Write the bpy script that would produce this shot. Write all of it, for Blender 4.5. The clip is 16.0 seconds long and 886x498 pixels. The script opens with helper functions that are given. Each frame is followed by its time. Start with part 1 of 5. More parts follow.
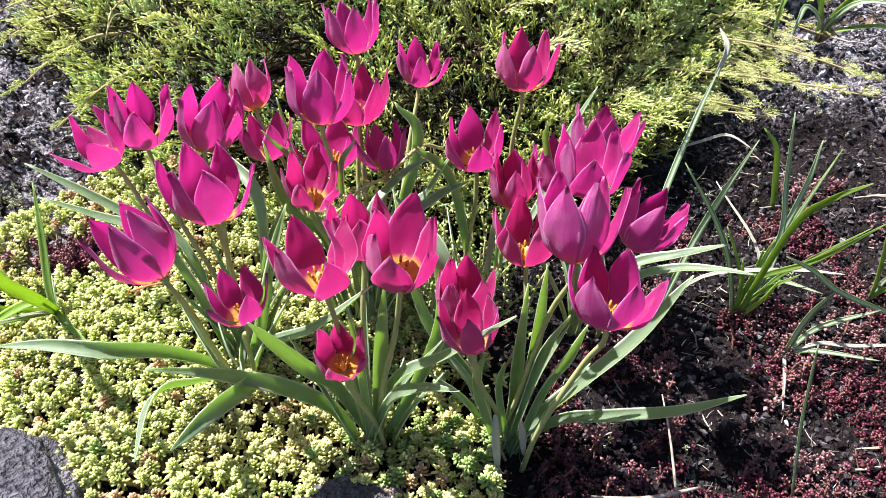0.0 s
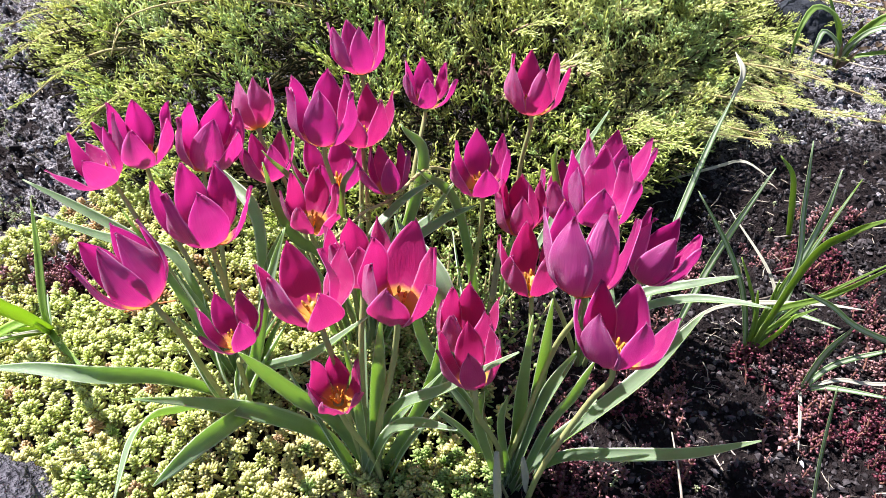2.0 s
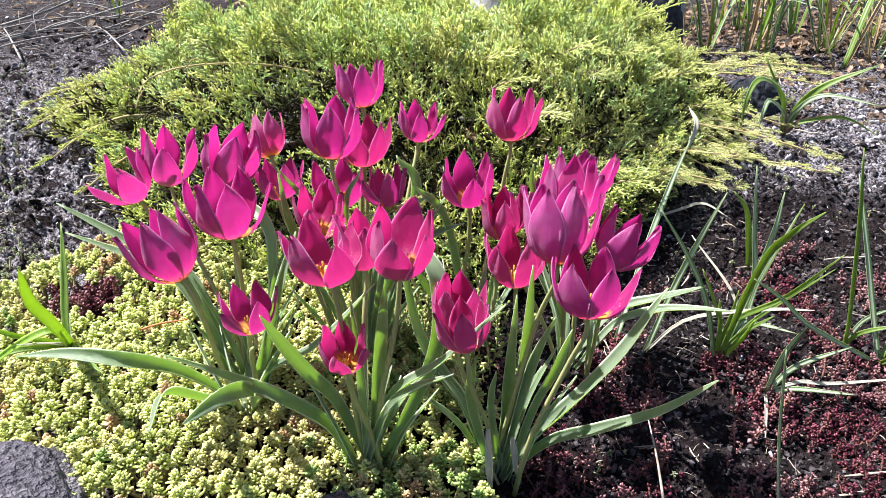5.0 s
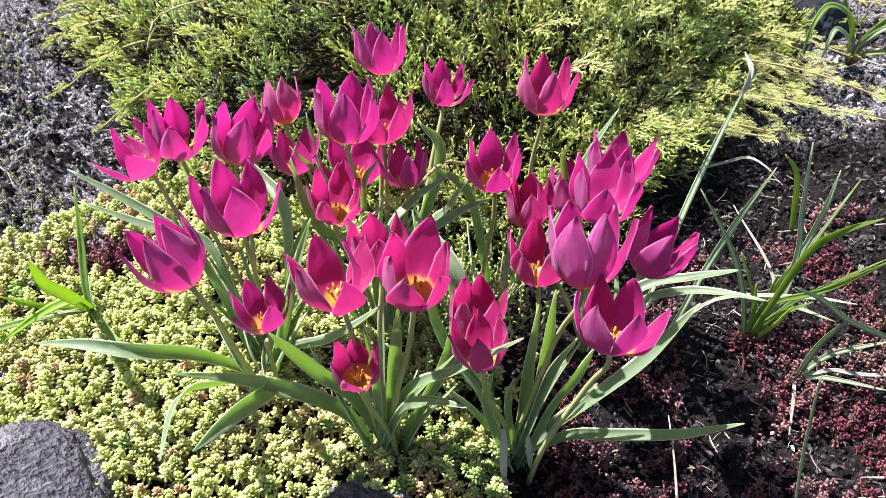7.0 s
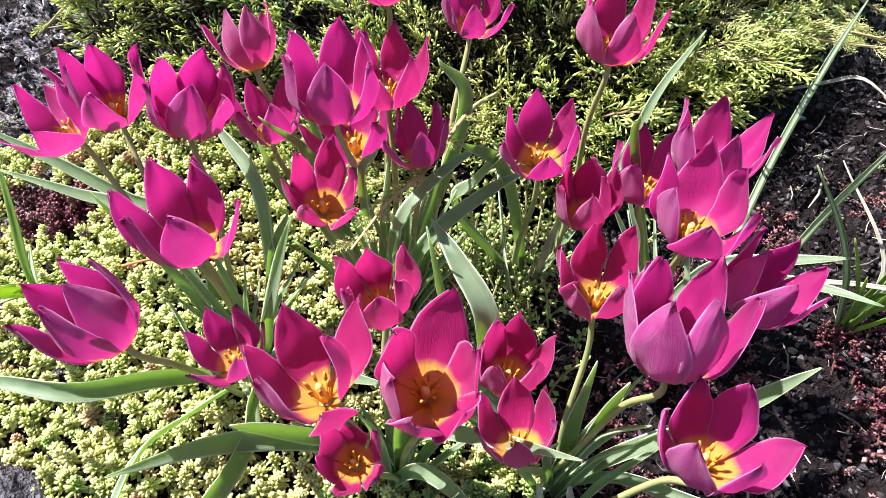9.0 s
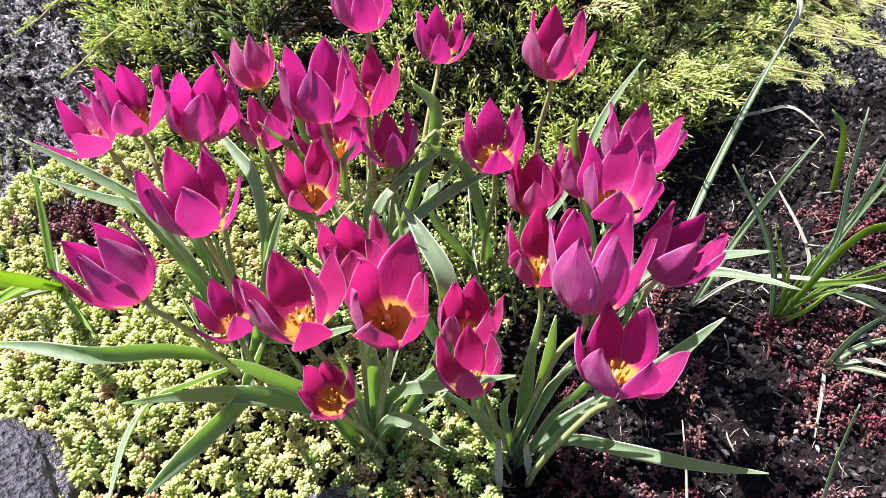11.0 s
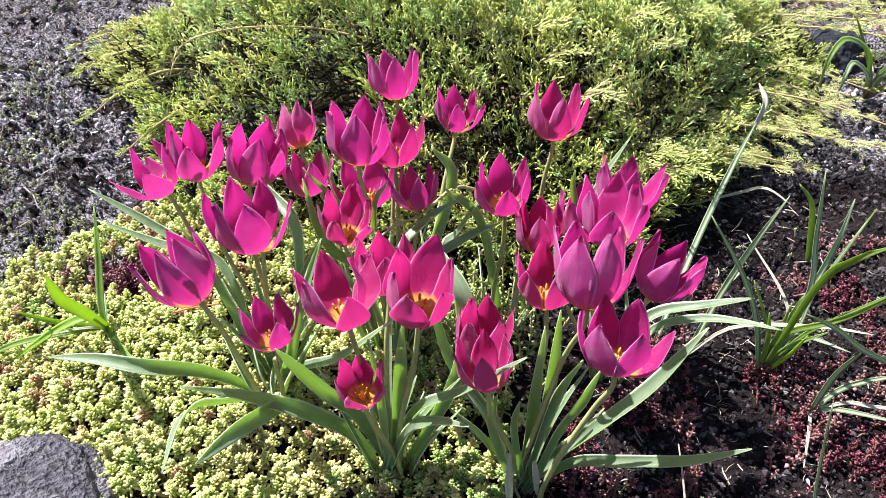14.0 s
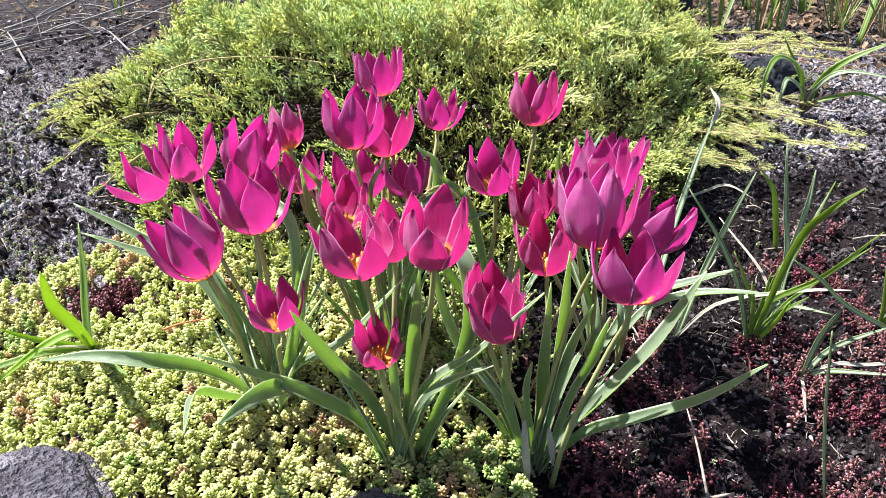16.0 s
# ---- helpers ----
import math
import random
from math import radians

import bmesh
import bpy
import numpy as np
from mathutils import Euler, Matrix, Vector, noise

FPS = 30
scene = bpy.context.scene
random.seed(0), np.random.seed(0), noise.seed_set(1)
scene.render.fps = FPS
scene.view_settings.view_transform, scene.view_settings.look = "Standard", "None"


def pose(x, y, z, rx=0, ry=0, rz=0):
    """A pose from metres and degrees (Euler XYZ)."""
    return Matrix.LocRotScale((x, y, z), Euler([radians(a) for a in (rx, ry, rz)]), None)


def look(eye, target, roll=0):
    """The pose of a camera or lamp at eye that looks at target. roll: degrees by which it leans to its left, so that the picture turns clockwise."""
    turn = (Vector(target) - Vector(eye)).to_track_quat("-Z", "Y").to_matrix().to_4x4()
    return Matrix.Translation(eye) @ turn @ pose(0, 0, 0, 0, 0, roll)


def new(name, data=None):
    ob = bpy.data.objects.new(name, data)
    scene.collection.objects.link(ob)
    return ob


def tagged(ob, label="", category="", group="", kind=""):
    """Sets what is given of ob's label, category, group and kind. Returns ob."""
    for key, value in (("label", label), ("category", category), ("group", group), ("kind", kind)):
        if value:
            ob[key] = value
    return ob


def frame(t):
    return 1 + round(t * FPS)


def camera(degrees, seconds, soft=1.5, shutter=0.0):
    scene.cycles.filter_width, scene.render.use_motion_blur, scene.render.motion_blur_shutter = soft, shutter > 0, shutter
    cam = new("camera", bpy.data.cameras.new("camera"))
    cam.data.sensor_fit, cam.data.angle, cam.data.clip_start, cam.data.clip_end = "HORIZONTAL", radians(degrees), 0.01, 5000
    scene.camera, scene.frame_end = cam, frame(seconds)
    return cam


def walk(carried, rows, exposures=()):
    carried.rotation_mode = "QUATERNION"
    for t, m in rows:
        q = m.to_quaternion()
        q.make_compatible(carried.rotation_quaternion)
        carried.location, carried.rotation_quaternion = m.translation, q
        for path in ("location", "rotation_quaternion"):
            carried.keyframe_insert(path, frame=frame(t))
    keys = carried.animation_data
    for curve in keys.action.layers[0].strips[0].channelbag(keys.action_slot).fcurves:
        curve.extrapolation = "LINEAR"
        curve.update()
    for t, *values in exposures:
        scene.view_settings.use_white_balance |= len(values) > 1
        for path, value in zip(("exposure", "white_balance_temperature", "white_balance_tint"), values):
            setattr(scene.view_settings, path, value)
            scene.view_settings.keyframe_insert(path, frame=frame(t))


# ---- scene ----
cam = camera(65.1, 16.0, soft=0.8)
PATH = [
    (0, (0.022, -0.002, 0.368), (-0.032, 1.601, -0.826), -1.2),
    (0.5, (0.031, 0.015, 0.376), (-0.083, 1.581, -0.863), -3.0),
    (1, (0.033, 0.028, 0.369), (-0.084, 1.603, -0.858), -2.6),
    (1.5, (0.031, 0.028, 0.368), (-0.094, 1.626, -0.828), -2.0),
    (2, (0.026, 0.013, 0.365), (-0.059, 1.643, -0.791), -0.7),
    (2.5, (0.023, -0.018, 0.356), (-0.044, 1.689, -0.685), -0.9),
    (3, (0.025, -0.04, 0.346), (-0.027, 1.707, -0.626), -0.6),
    (3.5, (0.029, -0.045, 0.342), (-0.017, 1.716, -0.605), -1.0),
    (4, (0.028, -0.056, 0.332), (-0.027, 1.732, -0.562), -1.3),
    (4.2, (0.025, -0.062, 0.331), (-0.021, 1.752, -0.511), -0.8),
    (6.3, (0.022, -0.067, 0.365), (-0.018, 1.649, -0.661), -0.5),
    (6.5, (0.025, -0.054, 0.373), (-0.063, 1.649, -0.671), -1.1),
    (7, (0.029, -0.008, 0.386), (-0.103, 1.591, -0.807), -0.8),
    (7.5, (0.026, 0.045, 0.391), (-0.131, 1.544, -0.924), -0.9),
    (8, (0.028, 0.085, 0.386), (-0.12, 1.459, -1.059), -1.2),
    (8.5, (0.012, 0.123, 0.378), (-0.163, 1.42, -1.134), -2.0),
    (9, (0.015, 0.135, 0.38), (-0.149, 1.408, -1.154), -2.0),
    (9.2, (0.015, 0.137, 0.381), (-0.147, 1.399, -1.162), -1.8),
    (11.3, (0.042, 0.053, 0.393), (-0.141, 1.498, -0.977), -2.2),
    (11.5, (0.041, 0.047, 0.393), (-0.134, 1.512, -0.957), -1.7),
    (12, (0.037, 0.041, 0.387), (-0.132, 1.562, -0.902), -0.7),
    (12.5, (0.032, 0.026, 0.384), (-0.108, 1.614, -0.824), 0.1),
    (13, (0.031, 0.011, 0.384), (-0.109, 1.621, -0.795), 0.5),
    (13.5, (0.035, -0.004, 0.381), (-0.123, 1.637, -0.751), -0.4),
    (14, (0.037, -0.014, 0.381), (-0.158, 1.637, -0.731), -1.1),
    (14.5, (0.037, -0.02, 0.38), (-0.154, 1.636, -0.726), -1.1),
    (15, (0.022, -0.044, 0.363), (-0.137, 1.677, -0.645), -1.8),
    (15.5, (0.005, -0.056, 0.332), (-0.061, 1.722, -0.581), -2.7),
    (16, (0.008, -0.057, 0.328), (-0.049, 1.724, -0.58), -2.5),
]
walk(cam, [(t, look(eye, target, roll)) for t, eye, target, roll in PATH])

# ---- light ----
SUN = Vector((-0.50, 0.18, 0.84)).normalized()
world = bpy.data.worlds.new("sky")
scene.world = world
world.use_nodes = True
wn = world.node_tree.nodes
sky = wn.new("ShaderNodeTexSky")
sky.sky_type = "NISHITA"
sky.sun_disc = False
sky.sun_elevation = math.asin(SUN.z)
sky.sun_rotation = math.atan2(SUN.x, SUN.y)
world.node_tree.links.new(sky.outputs[0], wn["Background"].inputs[0])
wn["Background"].inputs[1].default_value = 0.060
sun = new("sun", bpy.data.lights.new("sun", "SUN"))
sun.data.energy = 5.0
sun.data.angle = radians(0.53)
sun.data.color = (1.0, 0.97, 0.985)
sun.matrix_world = look(SUN * 20, (0, 0, 0))
scene.view_settings.exposure = 1.61


# ---- materials ----
def rgb(c, k=1.0):
    return (c[0] * k, c[1] * k, c[2] * k, 1.0)


def mix_node(nt, fac, a, b, kind="MIX"):
    m = nt.nodes.new("ShaderNodeMix")
    m.data_type = "RGBA"
    m.blend_type = kind
    for slot, v in ((0, fac), (6, a), (7, b)):
        if isinstance(v, bpy.types.NodeSocket):
            nt.links.new(v, m.inputs[slot])
        else:
            m.inputs[slot].default_value = v
    return m.outputs[2]


def ramp(nt, fac, lo, hi):
    r = nt.nodes.new("ShaderNodeMapRange")
    r.inputs[1].default_value, r.inputs[2].default_value = lo, hi
    nt.links.new(fac, r.inputs[0])
    return r.outputs[0]


def noise_tex(nt, vec, scale, detail=3.0, rough=0.6):
    n = nt.nodes.new("ShaderNodeTexNoise")
    n.inputs["Scale"].default_value = scale
    n.inputs["Detail"].default_value = detail
    n.inputs["Roughness"].default_value = rough
    if vec is not None:
        nt.links.new(vec, n.inputs["Vector"])
    return n.outputs["Fac"]


def finish(nt, colour, rough, bump_fac=None, bump=0.0, dist=0.001, through_light=0.0, glow=None, sheen=0.0, sheen_tint=(1, 1, 1), spec=0.4):
    """Principled surface, mixed with light that passes through where the thing is thin."""
    n = nt.nodes
    p = n["Principled BSDF"]
    p.inputs["Specular IOR Level"].default_value = spec
    if isinstance(colour, bpy.types.NodeSocket):
        nt.links.new(colour, p.inputs["Base Color"])
    else:
        p.inputs["Base Color"].default_value = colour
    p.inputs["Roughness"].default_value = rough
    p.inputs["Sheen Weight"].default_value = sheen
    p.inputs["Sheen Tint"].default_value = rgb(sheen_tint)
    p.inputs["Sheen Roughness"].default_value = 0.4
    normal = None
    if bump_fac is not None:
        b = n.new("ShaderNodeBump")
        b.inputs["Strength"].default_value = bump
        b.inputs["Distance"].default_value = dist
        nt.links.new(bump_fac, b.inputs["Height"])
        normal = b.outputs[0]
        nt.links.new(normal, p.inputs["Normal"])
    if through_light:
        t = n.new("ShaderNodeBsdfTranslucent")
        src = glow if glow is not None else colour
        if isinstance(src, bpy.types.NodeSocket):
            nt.links.new(src, t.inputs[0])
        else:
            t.inputs[0].default_value = src
        m = n.new("ShaderNodeMixShader")
        m.inputs[0].default_value = through_light
        nt.links.new(p.outputs[0], m.inputs[1])
        nt.links.new(t.outputs[0], m.inputs[2])
        nt.links.new(m.outputs[0], n["Material Output"].inputs[0])


def start(name):
    m = bpy.data.materials.new(name)
    m.use_nodes = True
    return m, m.node_tree


def surface(name, a, b, scale, rough=0.7, bump=0.3, dist=0.001, islands=0.0, third=None, glow=None, **more):
    """Two colours mottled at a coarse and a fine scale; islands: how much piece differs from piece."""
    m, nt = start(name)
    co = nt.nodes.new("ShaderNodeTexCoord").outputs["Object"]
    fine, coarse = noise_tex(nt, co, scale), noise_tex(nt, co, scale / 9, 2)
    col = mix_node(nt, ramp(nt, fine, 0.3, 0.7), rgb(a), rgb(b))
    if third:
        col = mix_node(nt, ramp(nt, coarse, 0.48, 0.66), col, rgb(third))
    if islands:
        isl = nt.nodes.new("ShaderNodeNewGeometry").outputs["Random Per Island"]
        col = mix_node(nt, ramp(nt, isl, 0.0, 1.0), mix_node(nt, 1.0, col, rgb((1 - islands,) * 3), "MULTIPLY"), mix_node(nt, 1.0, col, rgb((1 + islands,) * 3), "MULTIPLY"))
    if glow:
        glow = mix_node(nt, 0.65, col, rgb(glow))
    finish(nt, col, rough, fine, bump, dist, glow=glow, **more)
    return m


def petal_material(name, inside, violet):
    """Magenta tepal: orange blotch at the foot, fine veins along the length, paler margin; violet: how blue the magenta is."""
    m, nt = start(name)
    uv = nt.nodes.new("ShaderNodeUVMap")
    sep = nt.nodes.new("ShaderNodeSeparateXYZ")
    nt.links.new(uv.outputs[0], sep.inputs[0])
    u, v = sep.outputs[0], sep.outputs[1]
    stretch = nt.nodes.new("ShaderNodeVectorMath")
    stretch.operation = "MULTIPLY"
    stretch.inputs[1].default_value = (11.0, 1.1, 1.0)
    nt.links.new(uv.outputs[0], stretch.inputs[0])
    veins = noise_tex(nt, stretch.outputs[0], 3.0, 4)
    co = nt.nodes.new("ShaderNodeTexCoord").outputs["Object"]
    blush = noise_tex(nt, co, 45, 2)
    ob = nt.nodes.new("ShaderNodeObjectInfo").outputs["Random"]
    if inside:
        deep, pale, blotch, end = (0.46, 0.020, 0.12 + 0.10 * violet), (0.64, 0.045, 0.17 + 0.13 * violet), (0.95, 0.58, 0.08), (0.17, 0.24)
    else:
        deep, pale, blotch, end = (0.52 - 0.04 * violet, 0.060, 0.19 + 0.14 * violet), (0.72, 0.17, 0.36 + 0.14 * violet), (0.75, 0.46, 0.07), (0.04, 0.13)
    col = mix_node(nt, ramp(nt, veins, 0.28, 0.75), rgb(deep), rgb(pale))
    if not inside:
        col = mix_node(nt, ramp(nt, blush, 0.50, 0.72), col, rgb((0.76, 0.30, 0.58)))
    col = mix_node(nt, ramp(nt, ob, 0.0, 1.8), col, rgb((0.34, 0.012, 0.17 + 0.06 * violet) if not inside else (0.42, 0.008, 0.11 + 0.05 * violet)))
    away = nt.nodes.new("ShaderNodeMath")
    away.operation = "ABSOLUTE"
    nt.links.new(u, away.inputs[0])
    col = mix_node(nt, ramp(nt, away.outputs[0], 0.91, 1.0), col, rgb((0.84, 0.46, 0.72)))
    if not inside:
        col = mix_node(nt, ramp(nt, v, 0.90, 1.0), col, rgb((0.22, 0.010, 0.13)))
    wob = nt.nodes.new("ShaderNodeMath")
    wob.operation = "MULTIPLY_ADD"
    nt.links.new(veins, wob.inputs[0])
    wob.inputs[1].default_value = 0.10
    nt.links.new(v, wob.inputs[2])
    col = mix_node(nt, ramp(nt, wob.outputs[0], end[0] + 0.05, end[1] + 0.05), rgb(blotch), col)
    lit = mix_node(nt, 0.6, col, mix_node(nt, ramp(nt, wob.outputs[0], 0.07, 0.17), rgb((1.0, 0.74, 0.14)), rgb((0.96, 0.22, 0.46 + 0.23 * violet))))
    finish(nt, col, 0.28, veins, 0.8, 0.0008, through_light=0.60, glow=lit, sheen=0.10 if inside else 0.35, sheen_tint=(1.0, 0.8, 0.97), spec=0.6 if inside else 0.85)
    return m


def leaf_material(name, a, b, edge, glow, amount, rough=0.45, stripes=None):
    """Ribbon leaf: fine lines along it, a pale margin, which on tulip leaves paints their sunlit edge, dry tip."""
    m, nt = start(name)
    uv = nt.nodes.new("ShaderNodeUVMap")
    sep = nt.nodes.new("ShaderNodeSeparateXYZ")
    nt.links.new(uv.outputs[0], sep.inputs[0])
    stretch = nt.nodes.new("ShaderNodeVectorMath")
    stretch.operation = "MULTIPLY"
    stretch.inputs[1].default_value = (14.0, 1.0, 1.0)
    nt.links.new(uv.outputs[0], stretch.inputs[0])
    lines = noise_tex(nt, stretch.outputs[0], 2.5, 3)
    co = nt.nodes.new("ShaderNodeTexCoord").outputs["Object"]
    blot = noise_tex(nt, co, 60, 3)
    col = mix_node(nt, ramp(nt, lines, 0.3, 0.7), rgb(a), rgb(b))
    col = mix_node(nt, ramp(nt, blot, 0.5, 0.8), col, rgb(a, 0.75))
    away = nt.nodes.new("ShaderNodeMath")
    away.operation = "ABSOLUTE"
    nt.links.new(sep.outputs[0], away.inputs[0])
    # pale band along the margin: a sunlit edge put into the colour
    col = mix_node(nt, ramp(nt, away.outputs[0], 0.80, 0.95), col, rgb(edge))
    if stripes:
        col = mix_node(nt, ramp(nt, away.outputs[0], 0.35, 0.5), rgb(stripes), col)
    tint = mix_node(nt, 0.75, col, rgb(glow))
    finish(nt, col, rough, lines, 0.3, 0.0005, through_light=amount, glow=tint, sheen=0.08, spec=0.45)
    return m


PETALS_RED = [petal_material("red-magenta petal outside", False, 0.55), petal_material("red-magenta petal inside", True, 0.5)]
PETALS_VIOLET = [petal_material("violet-magenta petal outside", False, 0.9), petal_material("violet-magenta petal inside", True, 0.8)]
M_STEM = surface("tulip stem", (0.27, 0.33, 0.12), (0.40, 0.38, 0.18), 60, 0.5, 0.15, third=(0.40, 0.23, 0.17), through_light=0.15, glow=(0.6, 0.7, 0.2))
M_ANTHER = surface("anther", (0.12, 0.05, 0.015), (0.75, 0.42, 0.04), 450, 0.8)
M_FILAMENT = surface("filament", (0.75, 0.33, 0.02), (0.80, 0.42, 0.04), 600, 0.6)
M_PISTIL = surface("pistil", (0.55, 0.42, 0.10), (0.65, 0.55, 0.18), 500, 0.6)
M_LEAF = leaf_material("tulip leaf", (0.18, 0.245, 0.155), (0.31, 0.37, 0.265), (0.70, 0.72, 0.62), (0.60, 0.84, 0.18), 0.50, 0.34)
M_LEAF_DRY = leaf_material("dry pale leaf", (0.40, 0.38, 0.30), (0.54, 0.52, 0.43), (0.58, 0.56, 0.48), (0.7, 0.6, 0.3), 0.25, 0.6)
M_GRASS = leaf_material("grass blade", (0.13, 0.22, 0.04), (0.21, 0.31, 0.07), (0.28, 0.36, 0.13), (0.62, 0.82, 0.10), 0.40)
M_GRASS_STRIPED = leaf_material("striped grass blade", (0.08, 0.16, 0.05), (0.13, 0.22, 0.08), (0.30, 0.38, 0.20), (0.45, 0.65, 0.15), 0.30, 0.42, (0.42, 0.47, 0.34))
M_TAN = leaf_material("dry tan blade", (0.30, 0.20, 0.10), (0.46, 0.34, 0.18), (0.50, 0.40, 0.24), (0.7, 0.5, 0.2), 0.25, 0.6)
M_LIME = leaf_material("lime grass blade", (0.22, 0.38, 0.04), (0.31, 0.48, 0.07), (0.42, 0.56, 0.14), (0.66, 0.86, 0.10), 0.45)


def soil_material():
    """Crumbly earth: dark and damp by the tulips, dry and mauve-grey on the open ground, lumps at three sizes; before
    the juniper and far back the dark tone paints shade.
    """
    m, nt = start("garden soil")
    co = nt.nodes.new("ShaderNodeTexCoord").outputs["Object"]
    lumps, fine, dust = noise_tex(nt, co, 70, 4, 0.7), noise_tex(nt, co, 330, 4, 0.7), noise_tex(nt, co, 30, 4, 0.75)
    # dark tone: damp earth by the tulips, painted shade elsewhere
    damp_shade = mix_node(nt, ramp(nt, lumps, 0.35, 0.65), rgb((0.012, 0.009, 0.010)), rgb((0.045, 0.034, 0.034)))
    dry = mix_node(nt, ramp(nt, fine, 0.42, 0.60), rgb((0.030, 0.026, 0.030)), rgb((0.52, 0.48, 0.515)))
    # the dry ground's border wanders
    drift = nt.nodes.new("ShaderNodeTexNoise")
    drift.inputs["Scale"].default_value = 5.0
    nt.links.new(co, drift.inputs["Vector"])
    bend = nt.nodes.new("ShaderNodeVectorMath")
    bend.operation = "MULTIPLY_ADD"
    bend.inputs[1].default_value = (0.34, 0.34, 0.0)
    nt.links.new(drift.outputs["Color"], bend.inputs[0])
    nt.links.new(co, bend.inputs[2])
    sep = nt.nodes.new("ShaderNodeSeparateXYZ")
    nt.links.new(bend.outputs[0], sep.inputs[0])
    # dry tone starts only past here, so the juniper's shadow is painted dark
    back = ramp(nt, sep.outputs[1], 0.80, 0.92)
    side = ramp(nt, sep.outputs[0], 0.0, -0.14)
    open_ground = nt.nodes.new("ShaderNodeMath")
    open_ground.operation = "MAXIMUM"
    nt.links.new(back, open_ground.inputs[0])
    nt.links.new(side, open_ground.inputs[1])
    # dry tone fades out far back, which paints shade into the soil
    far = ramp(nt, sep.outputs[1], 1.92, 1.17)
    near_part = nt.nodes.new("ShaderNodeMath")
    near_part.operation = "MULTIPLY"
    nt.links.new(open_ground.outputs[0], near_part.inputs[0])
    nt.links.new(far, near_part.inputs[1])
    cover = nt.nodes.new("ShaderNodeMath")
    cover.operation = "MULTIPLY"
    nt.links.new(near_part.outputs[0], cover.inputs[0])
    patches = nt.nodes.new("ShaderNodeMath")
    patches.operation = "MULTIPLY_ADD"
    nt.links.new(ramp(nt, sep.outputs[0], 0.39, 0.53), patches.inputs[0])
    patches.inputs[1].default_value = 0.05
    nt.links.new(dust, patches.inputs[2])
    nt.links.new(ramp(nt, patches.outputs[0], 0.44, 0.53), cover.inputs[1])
    col = mix_node(nt, cover.outputs[0], damp_shade, dry)
    col = mix_node(nt, ramp(nt, fine, 0.68, 0.76), col, rgb((0.20, 0.18, 0.185)))
    # past the bed the soil is evenly mottled, half dry
    reach = nt.nodes.new("ShaderNodeVectorMath")
    reach.operation = "DISTANCE"
    reach.inputs[1].default_value = (0.0, 0.6, 0.0)
    nt.links.new(co, reach.inputs[0])
    border = nt.nodes.new("ShaderNodeMath")
    border.operation = "MULTIPLY_ADD"
    nt.links.new(noise_tex(nt, co, 2.2, 4, 0.7), border.inputs[0])
    border.inputs[1].default_value = 1.6
    nt.links.new(reach.outputs["Value"], border.inputs[2])
    broad = mix_node(nt, ramp(nt, dust, 0.40, 0.62), damp_shade, rgb((0.11, 0.098, 0.100)))
    col = mix_node(nt, ramp(nt, border.outputs[0], 2.0, 2.7), col, broad)
    h = nt.nodes.new("ShaderNodeMath")
    h.operation = "MULTIPLY_ADD"
    nt.links.new(fine, h.inputs[0])
    h.inputs[1].default_value = 0.6
    nt.links.new(lumps, h.inputs[2])
    finish(nt, col, 0.95, h.outputs[0], 1.0, 0.020, spec=0.06)
    return m


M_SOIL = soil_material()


def crumb_material():
    """Soil crumbs: most dark, some dry and pale."""
    m, nt = start("soil crumb")
    co = nt.nodes.new("ShaderNodeTexCoord").outputs["Object"]
    fine = noise_tex(nt, co, 420, 3)
    isl = nt.nodes.new("ShaderNodeNewGeometry").outputs["Random Per Island"]
    col = mix_node(nt, ramp(nt, isl, 0.25, 1.0), rgb((0.014, 0.011, 0.012)), rgb((0.12, 0.104, 0.110)))
    col = mix_node(nt, ramp(nt, isl, 0.93, 1.0), col, rgb((0.18, 0.16, 0.165)))
    col = mix_node(nt, ramp(nt, fine, 0.35, 0.65), col, mix_node(nt, 1.0, col, rgb((0.5, 0.5, 0.5)), "MULTIPLY"))
    finish(nt, col, 0.9, fine, 0.6, 0.001, spec=0.1)
    return m


M_CLOD = crumb_material()
M_GRIT = surface("pale grit", (0.18, 0.165, 0.178), (0.54, 0.505, 0.535), 420, 0.85, 0.6, 0.001, islands=0.6, spec=0.3)
M_MOSS = surface("dull moss", (0.22, 0.26, 0.13), (0.46, 0.50, 0.31), 300, 0.8, 0.4, islands=0.5, through_light=0.25, glow=(0.4, 0.55, 0.2))
M_LITTER = surface("dry litter", (0.16, 0.12, 0.09), (0.40, 0.35, 0.29), 200, 0.8, 0.4, islands=0.6)
M_SEDUM = surface("pale sedum", (0.57, 0.63, 0.22), (0.80, 0.83, 0.44), 160, 0.5, 0.2, islands=0.32, third=(0.68, 0.62, 0.32), through_light=0.45, glow=(0.94, 0.98, 0.46))
M_SEDUM_BLUSH = surface("tan-flushed sedum", (0.50, 0.36, 0.20), (0.70, 0.54, 0.34), 160, 0.5, 0.2, islands=0.35, through_light=0.4, glow=(0.95, 0.70, 0.42))
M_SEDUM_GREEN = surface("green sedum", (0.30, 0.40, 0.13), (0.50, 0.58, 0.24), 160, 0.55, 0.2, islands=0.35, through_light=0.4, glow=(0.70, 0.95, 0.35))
M_SEDUM_RED = surface("red sedum", (0.050, 0.008, 0.018), (0.21, 0.055, 0.080), 130, 0.28, 0.2, islands=0.75, third=(0.34, 0.19, 0.19), through_light=0.22, glow=(0.46, 0.12, 0.17))
M_SEDUM_STALK = surface("sedum stalk", (0.26, 0.22, 0.10), (0.38, 0.33, 0.17), 200, 0.7)
